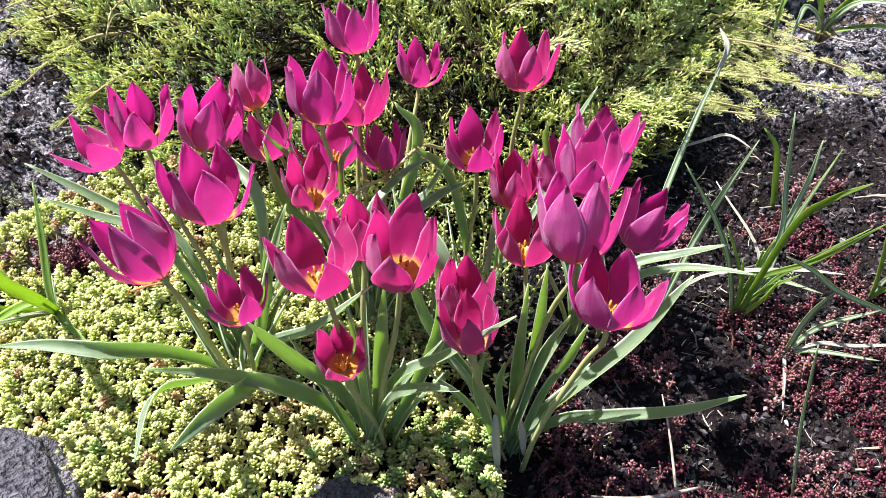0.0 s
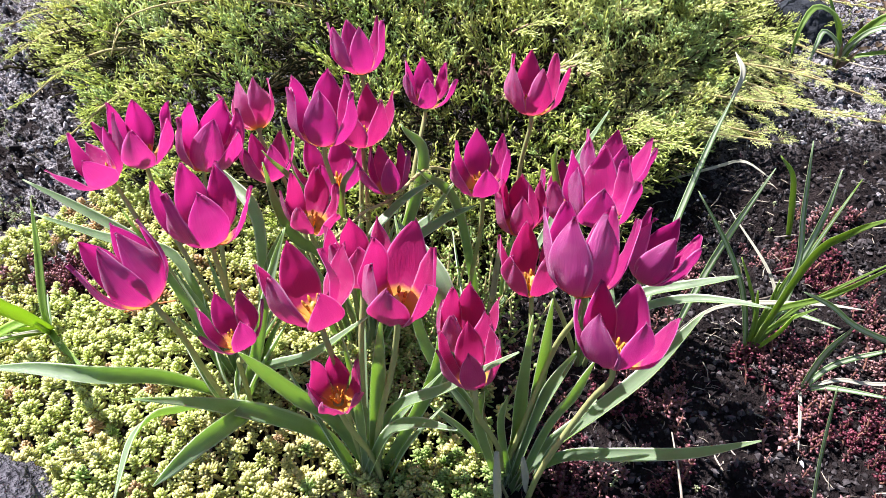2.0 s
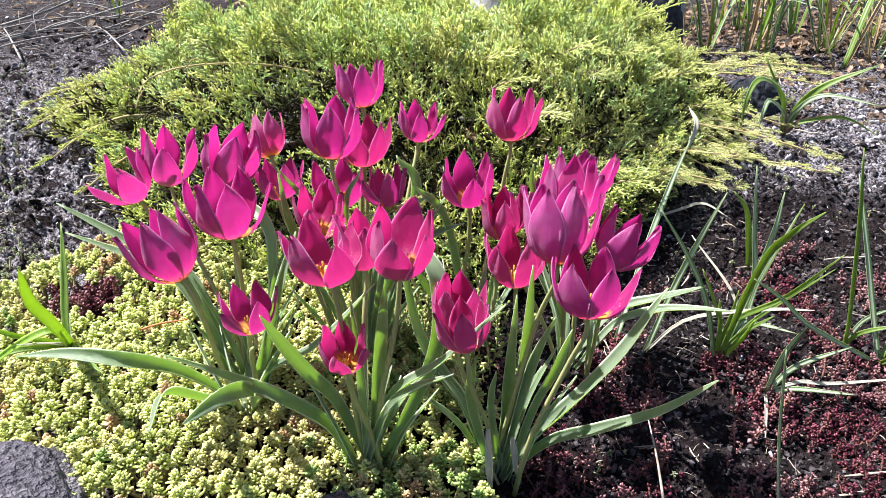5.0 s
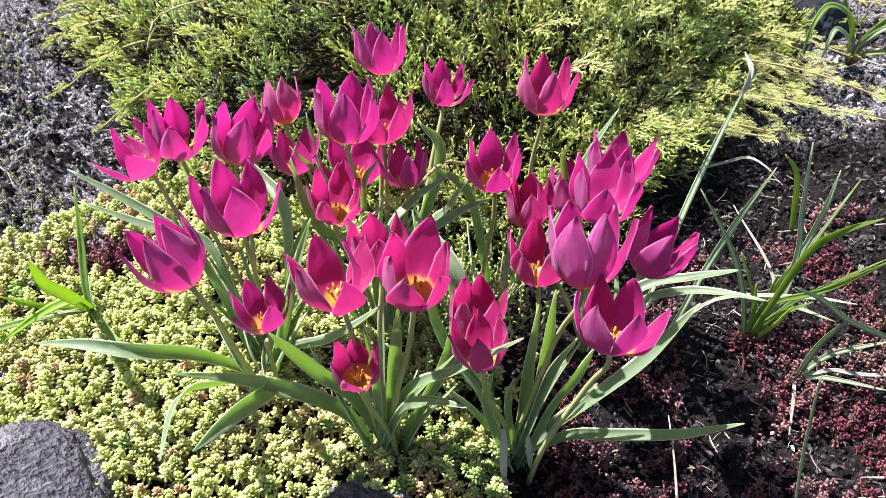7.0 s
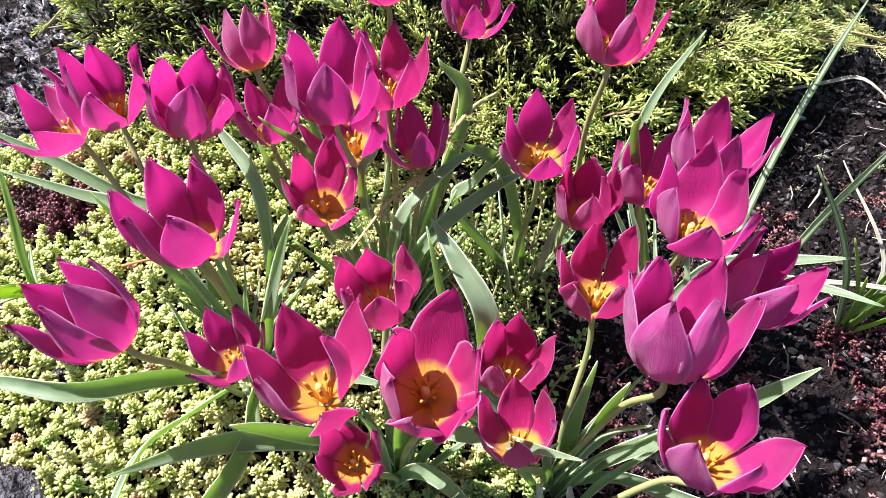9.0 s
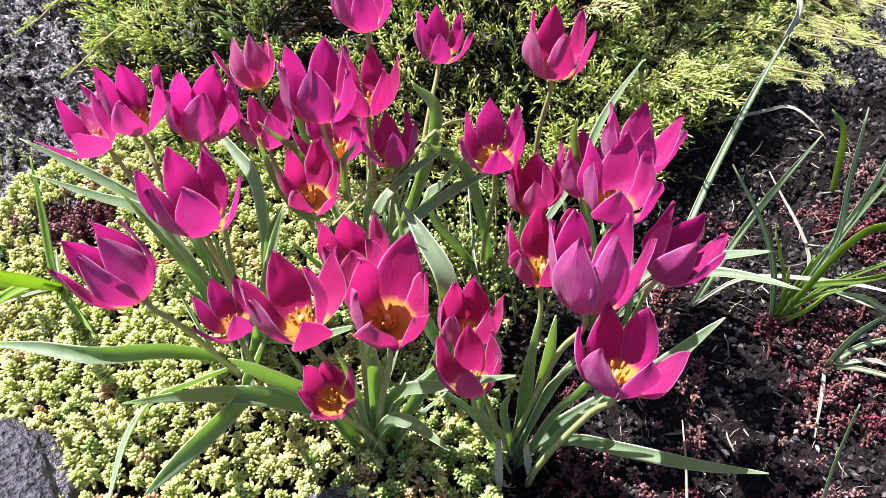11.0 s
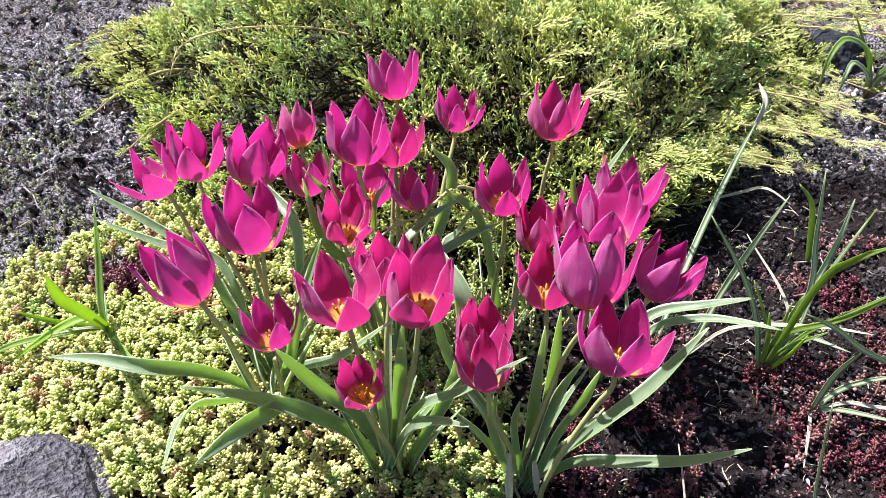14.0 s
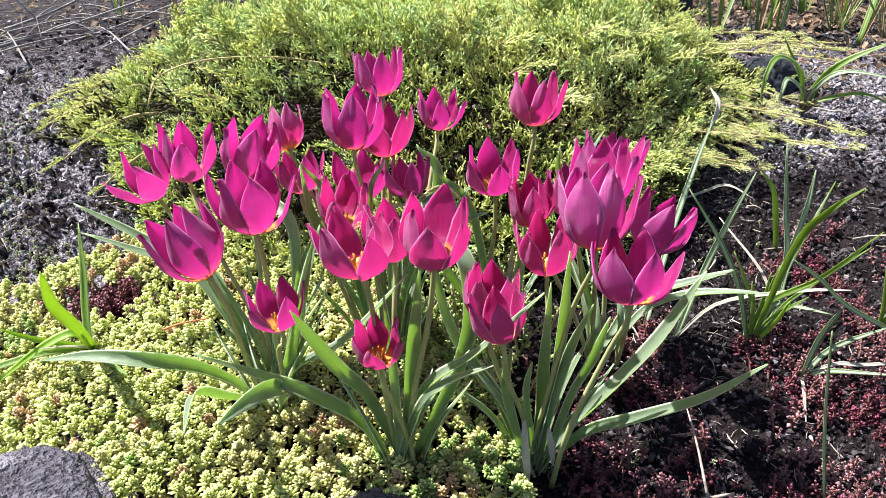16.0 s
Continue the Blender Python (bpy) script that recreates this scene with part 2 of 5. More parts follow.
M_SEDUM_REDSTALK = surface("red sedum stalk", (0.13, 0.05, 0.04), (0.24, 0.12, 0.08), 200, 0.7)
M_STONE = surface("grey rock", (0.022, 0.019, 0.028), (0.15, 0.14, 0.165), 230, 0.8, 1.0, 0.014, third=(0.24, 0.225, 0.25), spec=0.3)
M_JUNIPER = surface("juniper scale leaves", (0.35, 0.43, 0.12), (0.70, 0.74, 0.30), 55, 0.6, 0.2, islands=0.65, third=(0.68, 0.67, 0.32), through_light=0.44, glow=(0.92, 0.98, 0.40), spec=0.15)
M_JUNIPER_PALE = surface("cream-green juniper tips", (0.36, 0.40, 0.12), (0.70, 0.70, 0.34), 55, 0.7, 0.2, islands=0.5, through_light=0.3, glow=(0.9, 0.95, 0.45))
M_BOULDER = surface("pale boulder", (0.36, 0.36, 0.37), (0.52, 0.51, 0.50), 40, 0.85, 0.7, 0.004, third=(0.30, 0.30, 0.30), spec=0.3)
# nearly black so that the rocks read as shaded hollows
M_HOLLOW_SHADE = surface("near-black rock for shaded hollows", (0.012, 0.014, 0.020), (0.040, 0.044, 0.055), 90, 0.85, 0.7, 0.004, spec=0.15)
M_JUNIPER_GREY = surface("blue-green juniper scale leaves", (0.35, 0.46, 0.19), (0.62, 0.70, 0.38), 55, 0.7, 0.2, islands=0.5, through_light=0.45, glow=(0.78, 0.95, 0.46), spec=0.15)
# inner leaves toned near-black: the shade between shoots is in the colour
M_JUNIPER_INNER_SHADE = surface("inner juniper leaves, shade in the colour", (0.022, 0.022, 0.010), (0.065, 0.056, 0.026), 90, 0.85, 0.2, islands=0.5, spec=0.1)
M_BARK = surface("juniper bark", (0.14, 0.08, 0.05), (0.28, 0.19, 0.12), 120, 0.9, 0.6)
M_SHOOT = surface("tan juniper shoot", (0.34, 0.26, 0.11), (0.50, 0.42, 0.20), 120, 0.8, 0.3)
M_TWIG = surface("weathered twig", (0.14, 0.125, 0.115), (0.34, 0.31, 0.28), 160, 0.85, 0.4)
M_RUST = surface("rust red twig", (0.45, 0.14, 0.05), (0.55, 0.20, 0.08), 200, 0.8, 0.3)
M_RUSTLEAF = surface("brown dead leaf", (0.060, 0.038, 0.025), (0.30, 0.20, 0.13), 120, 0.8, 0.4, islands=0.7, through_light=0.2, glow=(0.45, 0.34, 0.22))
M_STAKE = surface("blue-grey stake", (0.20, 0.24, 0.28), (0.28, 0.32, 0.36), 60, 0.6, 0.2)


# ---- building helpers ----
def mesh_of(name, verts, faces, mats, slots=None, uvs=None, smooth=True):
    me = bpy.data.meshes.new(name)
    me.from_pydata([tuple(v) for v in verts], [], [tuple(f) for f in faces])
    for m in mats:
        me.materials.append(m)
    if slots is not None:
        me.polygons.foreach_set("material_index", np.asarray(slots, dtype=np.int32))
    if smooth:
        me.polygons.foreach_set("use_smooth", np.ones(len(faces), dtype=bool))
    if uvs is not None:
        layer = me.uv_layers.new(name="UVMap")
        idx = np.zeros(len(me.loops), dtype=np.int32)
        me.loops.foreach_get("vertex_index", idx)
        layer.data.foreach_set("uv", np.asarray(uvs, dtype=np.float32)[idx].ravel())
    me.update()
    return me


def part(name, me, parent, label=""):
    ob = new(name, me)
    ob.parent = parent
    return tagged(ob, label)


def thing(name, at, label, category, group="", kind=""):
    ob = new(name)
    ob.location = at
    ob.empty_display_size = 0.01
    return tagged(ob, label, category, group, kind)


def unit(v):
    v = np.asarray(v, dtype=float)
    return v / (np.linalg.norm(v) + 1e-12)


def spline(points, n):
    """A smooth line through the points (Catmull-Rom), n samples."""
    p = np.asarray(points, dtype=float)
    if len(p) == 2:
        return p[0] + (p[1] - p[0]) * np.linspace(0, 1, n)[:, None]
    q = np.vstack([2 * p[0] - p[1], p, 2 * p[-1] - p[-2]])
    out = []
    for s in np.linspace(0, len(p) - 1 - 1e-9, n):
        i, t = int(s), s - int(s)
        a, b, c, d = q[i], q[i + 1], q[i + 2], q[i + 3]
        out.append(0.5 * (2 * b + (c - a) * t + (2 * a - 5 * b + 4 * c - d) * t * t + (3 * b - a - 3 * c + d) * t ** 3))
    return np.array(out)


def tube(line, radii, sides=8):
    line = np.asarray(line)
    n = len(line)
    verts, faces = [], []
    tan = np.gradient(line, axis=0)
    side = np.array([1.0, 0, 0])
    for i in range(n):
        t = unit(tan[i])
        side = unit(side - t * (side @ t) if abs(side @ t) < 0.98 else np.array([0, 1.0, 0]))
        up = np.cross(t, side)
        for k in range(sides):
            a = 2 * math.pi * k / sides
            verts.append(line[i] + radii[i] * (math.cos(a) * side + math.sin(a) * up))
    for i in range(n - 1):
        for k in range(sides):
            faces.append((i * sides + k, i * sides + (k + 1) % sides, (i + 1) * sides + (k + 1) % sides, (i + 1) * sides + k))
    faces.append(tuple(range(sides))[::-1])
    faces.append(tuple((n - 1) * sides + k for k in range(sides)))
    return verts, faces


def shell(outer, inner):
    """A closed thin body from two grids (rows x columns x 3): faces, slots (0 outer, 1 inner), verts, uvs."""
    r, c = outer.shape[:2]
    verts = np.concatenate([outer.reshape(-1, 3), inner.reshape(-1, 3)])
    uu, vv = np.meshgrid(np.linspace(-1, 1, c), np.linspace(0, 1, r))
    uv = np.stack([uu, vv], -1).reshape(-1, 2)
    uvs = np.concatenate([uv, uv])
    faces, slots, o = [], [], r * c
    for i in range(r - 1):
        for k in range(c - 1):
            a, b, d, e = i * c + k, i * c + k + 1, (i + 1) * c + k + 1, (i + 1) * c + k
            faces += [(a, b, d, e), (o + e, o + d, o + b, o + a)]
            slots += [0, 1]
    for i in range(r - 1):
        for k in (0, c - 1):
            a, e = i * c + k, (i + 1) * c + k
            faces.append((a, e, o + e, o + a) if k == 0 else (e, a, o + a, o + e))
            slots.append(0)
    for k in range(c - 1):
        faces.append((k + 1, k, o + k, o + k + 1))
        a = (r - 1) * c + k
        faces.append((a, a + 1, o + a + 1, o + a))
        slots += [0, 0]
    return verts, faces, slots, uvs


def ribbon(points, width, mats, face=(0, 0, 1), fold=0.35, turn=0.0, rows=18, cols=5, thick=0.0005, taper=0.9, base=0.5, turn_end=None):
    """A leaf blade along a line: channelled across, widest before the middle, pointed. face: the way its upper side looks."""
    line = spline(points, rows)
    tan = np.gradient(line, axis=0)
    face = unit(face)
    top, low = np.zeros((rows, cols, 3)), np.zeros((rows, cols, 3))
    turn_end = turn if turn_end is None else turn_end
    for i in range(rows):
        v = i / (rows - 1)
        t = unit(tan[i])
        nrm = unit(face - t * (face @ t))
        side = np.cross(t, nrm)
        a = radians(turn + (turn_end - turn) * v)
        side, nrm = math.cos(a) * side + math.sin(a) * nrm, math.cos(a) * nrm - math.sin(a) * side
        w = 0.5 * width * (base + (1 - base) * math.sin(min(1.0, v / 0.45) * math.pi / 2)) * (1 - max(0.0, (v - 0.45) / 0.55) ** (2.2 * taper)) + 0.0003
        for k in range(cols):
            u = -1 + 2 * k / (cols - 1)
            ph = u * fold * (1 - 0.5 * v)
            p = line[i] + side * w * u * math.cos(ph) + nrm * (w * abs(u) * math.sin(abs(ph)) + 0.16 * w * u * abs(u) * math.sin(9 * v + line[0][0] * 900 + u))
            top[i, k], low[i, k] = p + nrm * thick / 2, p - nrm * thick / 2
    verts, faces, slots, uvs = shell(low, top)
    return mesh_of("leaf", verts, faces, [mats], None, uvs)


# ---- ground ----
def smooth(a, b, x):
    t = min(1.0, max(0.0, (x - a) / (b - a)))
    return t * t * (3 - 2 * t)


def ground_z(x, y):
    z = -0.016 + 0.072 * smooth(0.30, 0.78, y) + 0.016 * smooth(0.03, -0.22, x) - 0.05 * smooth(0.2, -0.6, y)
    near = math.exp(-((x - 0.0) ** 2 + (y - 0.5) ** 2) / 1.5)
    z += near * (0.010 * noise.noise(Vector((x * 7, y * 7, 3))) + 0.005 * noise.noise(Vector((x * 24, y * 24, 1))))
    return z


def lumps(x, y):
    """Crumbled relief of the open soil."""
    r = 0.0085 * noise.noise(Vector((x * 30, y * 30, 5))) + 0.0110 * abs(noise.noise(Vector((x * 62, y * 62, 8)))) + 0.0080 * abs(noise.noise(Vector((x * 130, y * 130, 9))))
    return (r - 0.005) * (0.70 + 0.30 * max(smooth(0.42, 0.60, y), smooth(-0.2, -0.32, x)) + 0.9 * smooth(-0.22, -0.34, x))


def soil_z(x, y):
    return ground_z(x, y) + lumps(x, y)


def ground_sheet():
    n = 370
    s = np.linspace(-1, 1, n)
    def spread(v):
        return math.copysign(0.62 * abs(v) + 1.0 * abs(v) ** 4 + 58 * abs(v) ** 18, v)
    verts = []
    for b in s:
        for a in s:
            x, y = spread(a), 0.72 + spread(b)
            z = ground_z(x, y)
            if abs(x) < 1.4 and abs(y - 0.72) < 1.2:
                z += lumps(x, y)
            verts.append((x, y, z))
    faces = [(j * n + i, j * n + i + 1, (j + 1) * n + i + 1, (j + 1) * n + i) for j in range(n - 1) for i in range(n - 1)]
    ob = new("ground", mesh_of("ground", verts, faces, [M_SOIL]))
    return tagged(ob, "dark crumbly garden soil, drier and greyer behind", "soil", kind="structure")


ground_sheet()


# ---- tulips ----
def petal_mesh(length, open_deg, inner, seed, broad=1.0, mats=PETALS_RED):
    """One tepal in the flower's frame: it leaves the axis (z) towards +x, cups outward, ends in a point."""
    rnd = random.Random(seed)
    rows, cols = 13, 9
    o = radians(open_deg)
    bulge = 0.23 + rnd.uniform(-0.02, 0.03)
    half = length * broad * (0.222 if inner else 0.202) * rnd.uniform(0.95, 1.06)
    tip_curl = rnd.uniform(-0.02, 0.05)
    skew = rnd.uniform(-0.06, 0.06)
    curl = rnd.uniform(-0.2, 1.0)
    out, ins = np.zeros((rows, cols, 3)), np.zeros((rows, cols, 3))
    for i in range(rows):
        v = i / (rows - 1)
        swell = bulge * math.sin(math.pi * v ** 0.72)
        r = length * (math.sin(o) * v + swell * math.cos(o) * 0.9 + tip_curl * v ** 5) + 0.0012
        h = length * (math.cos(o) * v - swell * math.sin(o) * 0.6)
        w = half * (0.22 + 0.78 * math.sin(min(1.0, v / 0.54) * math.pi / 2) ** 1.1) * (1 - max(0.0, (v - 0.46) / 0.54) ** 1.85) + 0.0003
        w *= 1 + 0.07 * noise.noise(Vector((v * 7, seed * 1.7, 4)))
        bend = max(r * 1.25, 0.006) * (1.0 + 0.8 * v)
        for k in range(cols):
            u = -1 + 2 * k / (cols - 1)
            ph = u * w / bend
            ruffle = 0.028 * length * abs(u) ** 2 * math.sin(v * 8 + seed + 2 * u) * v - 0.05 * length * u * u * smooth(0.35, 0.9, v) * curl
            keel = -0.018 * length * math.exp(-(u * 4) ** 2) * (1 - 0.6 * v)
            x = r - bend * (1 - math.cos(ph)) + ruffle - keel
            y = bend * math.sin(ph) + skew * length * v * v
            x += 0.045 * length * noise.noise(Vector((u * 1.6, v * 2.6, seed * 3.7))) * min(1.0, v * 3)
            y += 0.030 * length * noise.noise(Vector((u * 1.3 + 9, v * 2.2, seed * 3.7))) * min(1.0, v * 3)
            out[i, k] = (x, y, h)
            t = 0.0005 * (1 - 0.5 * abs(u))
            ins[i, k] = (x - t * math.cos(o), y, h + t * math.sin(o))
    verts, faces, slots, uvs = shell(out, ins)
    return mesh_of("petal", verts, faces, mats, slots, uvs)


def stamen_meshes():
    line = spline([(0.0015, 0, 0.001), (0.003, 0, 0.006), (0.0042, 0, 0.010)], 5)
    v, f = tube(line, [0.0008, 0.0007, 0.0006, 0.0005, 0.0004], 6)
    fil = mesh_of("stamen", v, f, [M_FILAMENT])
    line = spline([(0.0042, 0, 0.0090), (0.0046, 0, 0.0115), (0.0053, 0, 0.0140)], 6)
    v, f = tube(line, [0.0003, 0.0008, 0.0009, 0.0009, 0.0008, 0.0003], 6)
    return fil, mesh_of("anther", v, f, [M_ANTHER])


STAMEN, ANTHER = stamen_meshes()
v_, f_ = tube(spline([(0, 0, 0), (0, 0, 0.006), (0, 0, 0.012)], 7), [0.0014, 0.0019, 0.0020, 0.0018, 0.0015, 0.0018, 0.0008], 8)
PISTIL = mesh_of("pistil", v_, f_, [M_PISTIL])
COUNT = [0]


def tulip(head, lean, twist, length, opens, foot, label, broad=1.0):
    """A tulip: head is the flower's base, lean its tilt to +x and +y, opens the tilt of its six petals."""
    COUNT[0] += 1
    n = COUNT[0]
    length *= 0.95
    opens = [o if o > 38 else o * 0.88 for o in opens]
    rnd = random.Random(n)
    fx, fy = foot
    root = (fx, fy, ground_z(fx, fy) - 0.004)
    plant = thing("tulip", root, label, "tulip", "tulip clump")
    inv = Matrix.Translation(root).inverted()
    axis = unit((math.sin(radians(lean[0])), math.sin(radians(lean[1])), 1.0))
    ex = unit(np.array([1.0, 0, 0]) - axis[0] * axis)
    ey = np.cross(axis, ex)
    frame_m = Matrix(((ex[0], ey[0], axis[0], head[0]), (ex[1], ey[1], axis[1], head[1]), (ex[2], ey[2], axis[2], head[2]), (0, 0, 0, 1)))
    h, r0 = np.array(head), np.array(root)
    rise = np.linalg.norm(h - r0)
    way, wob = h - r0, np.array([rnd.uniform(-1, 1), rnd.uniform(-1, 1), 0]) * 0.004
    line = spline([r0, r0 + way * 0.36 + np.array([0, 0, 0.03 * rise]) + wob, r0 + way * 0.74 + np.array([0, 0, 0.02 * rise]) - wob * 0.5, h - axis * 0.010, h + axis * 0.0008], 20)
    radii = [0.0018 - 0.0005 * i / 19 for i in range(20)]
    radii[-2], radii[-1] = 0.0019, 0.0030
    v, f = tube(line - r0, radii, 8)
    part("stem", mesh_of("stem", v, f, [M_STEM]), plant, "slim stem, reddish below the flower")
    # front-centre flowers get redder petals: their backlit glow is put into the colour
    mats = PETALS_RED if head[1] < 0.32 and -0.06 < head[0] < 0.07 or n % 4 == 0 else PETALS_VIOLET
    for k in range(6):
        ob = part("petal", petal_mesh(length, opens[k], k % 2 == 1, n * 7 + k, broad, mats), plant)
        ob.matrix_basis = inv @ frame_m @ pose(0, 0, 0, 0, 0, twist + 60 * k)
    sc = length / 0.044
    ob = part("pistil", PISTIL, plant, "pale yellow pistil")
    ob.matrix_basis = inv @ frame_m @ Matrix.Diagonal((sc, sc, sc, 1))
    for k in range(6):
        ob = part("stamen", STAMEN, plant, "yellow stamen with a dark anther")
        ob.matrix_basis = inv @ frame_m @ pose(0, 0, 0, 0, 0, twist + 60 * k + rnd.uniform(-8, 8)) @ Matrix.Diagonal((sc, sc, sc, 1))
        part("anther", ANTHER, ob, "dark anther")
    return plant


def tulip_leaf(plant, points, width, face=(0, 0, 1), fold=0.35, taper=0.9, dry=False):
    root = np.array(plant.location)
    me = ribbon(np.array(points) - root, width * 0.84, M_LEAF_DRY if dry else M_LEAF, face, fold + 0.34, rows=20, cols=7, thick=0.0007, taper=taper, turn=0, turn_end=10)
    return part("leaf", me, plant, "dry whitish leaf" if dry else "grey-green channelled leaf")


plant = tulip((-0.199, 0.380, 0.151), (-25, -0), 1, 0.0397, (33, 23, 53, 6, 41, 47), (-0.127, 0.342), "wide-open magenta tulip showing its orange centre")
tulip_leaf(plant, ((-0.123, 0.334, 0.000), (-0.174, 0.375, 0.073), (-0.199, 0.385, 0.097), (-0.223, 0.385, 0.107), (-0.261, 0.384, 0.124)), 0.0100, face=(0.1,-0.3,1))
plant = tulip((-0.178, 0.388, 0.160), (4, -7), -13, 0.0435, (32, 31, 12, 23, 15, 31), (-0.124, 0.335), "narrow upright magenta tulip cup, barely open")
tulip_leaf(plant, ((-0.130, 0.339, 0.000), (-0.173, 0.389, 0.077), (-0.202, 0.393, 0.097), (-0.240, 0.398, 0.121), (-0.272, 0.401, 0.140)), 0.0095, face=(0.1,-0.3,1))
plant = tulip((-0.137, 0.380, 0.162), (23, -12), -24, 0.0474, (20, 20, 19, 21, 26, 8), (-0.128, 0.340), "narrow upright magenta tulip cup, barely open")
tulip_leaf(plant, ((-0.133, 0.334, 0.000), (-0.143, 0.342, 0.035), (-0.156, 0.348, 0.080), (-0.176, 0.343, 0.155)), 0.0080, face=(0.6,-0.6,0.5))
plant = tulip((-0.114, 0.420, 0.169), (-22, 36), 13, 0.0345, (27, 36, 35, 35, 19, 26), (-0.055, 0.383), "half-open small magenta tulip cup on a thin stem")
tulip_leaf(plant, ((-0.050, 0.390, -0.002), (-0.097, 0.440, 0.112), (-0.109, 0.453, 0.163)), 0.0060, face=(0.5,-0.8,0.2))
plant = tulip((-0.104, 0.395, 0.145), (-1, 7), 7, 0.0334, (34, 34, 36, 34, 38, 29), (-0.064, 0.383), "wide-open small magenta tulip showing its orange centre")
tulip_leaf(plant, ((-0.058, 0.380, -0.002), (-0.080, 0.390, 0.128), (-0.099, 0.375, 0.177)), 0.0060, face=(0.5,-0.8,0.2))
plant = tulip((-0.062, 0.397, 0.137), (-4, -1), 23, 0.0406, (37, 37, 37, 40, 37, 37), (-0.044, 0.385), "wide-open magenta tulip showing its orange centre")
plant = tulip((-0.059, 0.366, 0.186), (3, -0), 33, 0.0435, (24, 29, 30, 28, 23, 32), (-0.047, 0.384), "half-open magenta tulip cup on a thin stem", 1.1)
tulip_leaf(plant, ((-0.052, 0.386, -0.002), (-0.052, 0.366, 0.143), (-0.039, 0.351, 0.183)), 0.0060, face=(-0.4,-0.9,0.2))
plant = tulip((-0.043, 0.398, 0.169), (0, 1), 81, 0.0401, (32, 32, 32, 32, 29, 33), (-0.044, 0.386), "half-open magenta tulip cup on a thin stem")
plant = tulip((-0.046, 0.432, 0.202), (-4, 5), 49, 0.0379, (30, 38, 30, 29, 28, 29), (-0.056, 0.396), "half-open magenta tulip cup on a thin stem")
plant = tulip((-0.009, 0.466, 0.166), (5, -4), 39, 0.0345, (28, 32, 30, 32, 32, 40), (-0.038, 0.392), "half-open small magenta tulip cup on a thin stem")
tulip_leaf(plant, ((-0.058, 0.385, -0.002), (-0.012, 0.445, 0.123), (-0.025, 0.452, 0.159)), 0.0120, face=(0.5,-0.6,0.5))
tulip_leaf(plant, ((-0.048, 0.390, -0.002), (-0.038, 0.362, 0.110), (-0.022, 0.375, 0.138), (0.004, 0.400, 0.146)), 0.0110, face=(-0.5,-0.5,0.9))
tulip_leaf(plant, ((-0.048, 0.390, -0.002), (-0.026, 0.366, 0.098), (0.003, 0.390, 0.117), (0.028, 0.411, 0.119)), 0.0110, face=(-0.2,-0.5,1))
plant = tulip((-0.027, 0.386, 0.143), (-2, 7), 47, 0.0327, (25, 39, 19, 39, 30, 30), (-0.044, 0.381), "half-open small magenta tulip cup on a thin stem")
plant = tulip((-0.071, 0.357, 0.135), (4, -10), 24, 0.0377, (31, 39, 20, 24, 31, 39), (-0.047, 0.382), "half-open magenta tulip cup on a thin stem")
tulip_leaf(plant, ((-0.060, 0.387, -0.002), (-0.073, 0.386, 0.087), (-0.087, 0.375, 0.114), (-0.093, 0.366, 0.143), (-0.093, 0.355, 0.180)), 0.0105, face=(0.7,-0.7,0.3), fold=0.5)
plant = tulip((-0.113, 0.310, 0.155), (-3, -1), 5, 0.0463, (39, 26, 26, 28, 23, 26), (-0.121, 0.341), "half-open magenta tulip cup on a thin stem")
tulip_leaf(plant, ((-0.128, 0.337, 0.000), (-0.134, 0.311, 0.029), (-0.138, 0.277, 0.061), (-0.139, 0.251, 0.085), (-0.130, 0.216, 0.108), (-0.119, 0.180, 0.118)), 0.0075, face=(-0.6,-0.3,1))
tulip_leaf(plant, ((-0.133, 0.337, 0.000), (-0.112, 0.353, 0.066), (-0.102, 0.358, 0.105), (-0.090, 0.359, 0.131)), 0.0090, face=(0.4,-0.9,0.2))
plant = tulip((-0.129, 0.267, 0.150), (-20, -2), 42, 0.0450, (24, 18, 22, 25, 17, 10), (-0.125, 0.321), "narrow upright magenta tulip cup, barely open")
tulip_leaf(plant, ((-0.130, 0.335, 0.000), (-0.142, 0.320, 0.030), (-0.157, 0.296, 0.065), (-0.178, 0.274, 0.090), (-0.210, 0.273, 0.096), (-0.244, 0.276, 0.092)), 0.0138, face=(0,-0.5,1), fold=0.5)
tulip_leaf(plant, ((-0.130, 0.337, 0.000), (-0.114, 0.300, 0.040), (-0.101, 0.270, 0.068), (-0.094, 0.236, 0.098), (-0.096, 0.210, 0.114), (-0.106, 0.187, 0.117)), 0.0118, face=(0.5,-0.5,0.8), taper=1.9)
plant = tulip((-0.101, 0.287, 0.103), (-4, 5), 11, 0.0330, (34, 29, 31, 30, 43, 36), (-0.125, 0.329), "wide-open small magenta tulip showing its orange centre")
tulip_leaf(plant, ((-0.127, 0.336, 0.000), (-0.108, 0.327, 0.043), (-0.064, 0.296, 0.088), (-0.021, 0.256, 0.154)), 0.0100, face=(-0.2,-0.5,1))
tulip_leaf(plant, ((-0.133, 0.332, 0.000), (-0.113, 0.326, 0.050), (-0.080, 0.300, 0.145)), 0.0110, face=(0.6,-0.8,0.2))
tulip_leaf(plant, ((-0.128, 0.338, 0.000), (-0.108, 0.355, 0.070), (-0.104, 0.365, 0.119), (-0.112, 0.380, 0.134), (-0.127, 0.395, 0.141), (-0.144, 0.410, 0.149)), 0.0130, face=(-0.4,-0.6,0.7))
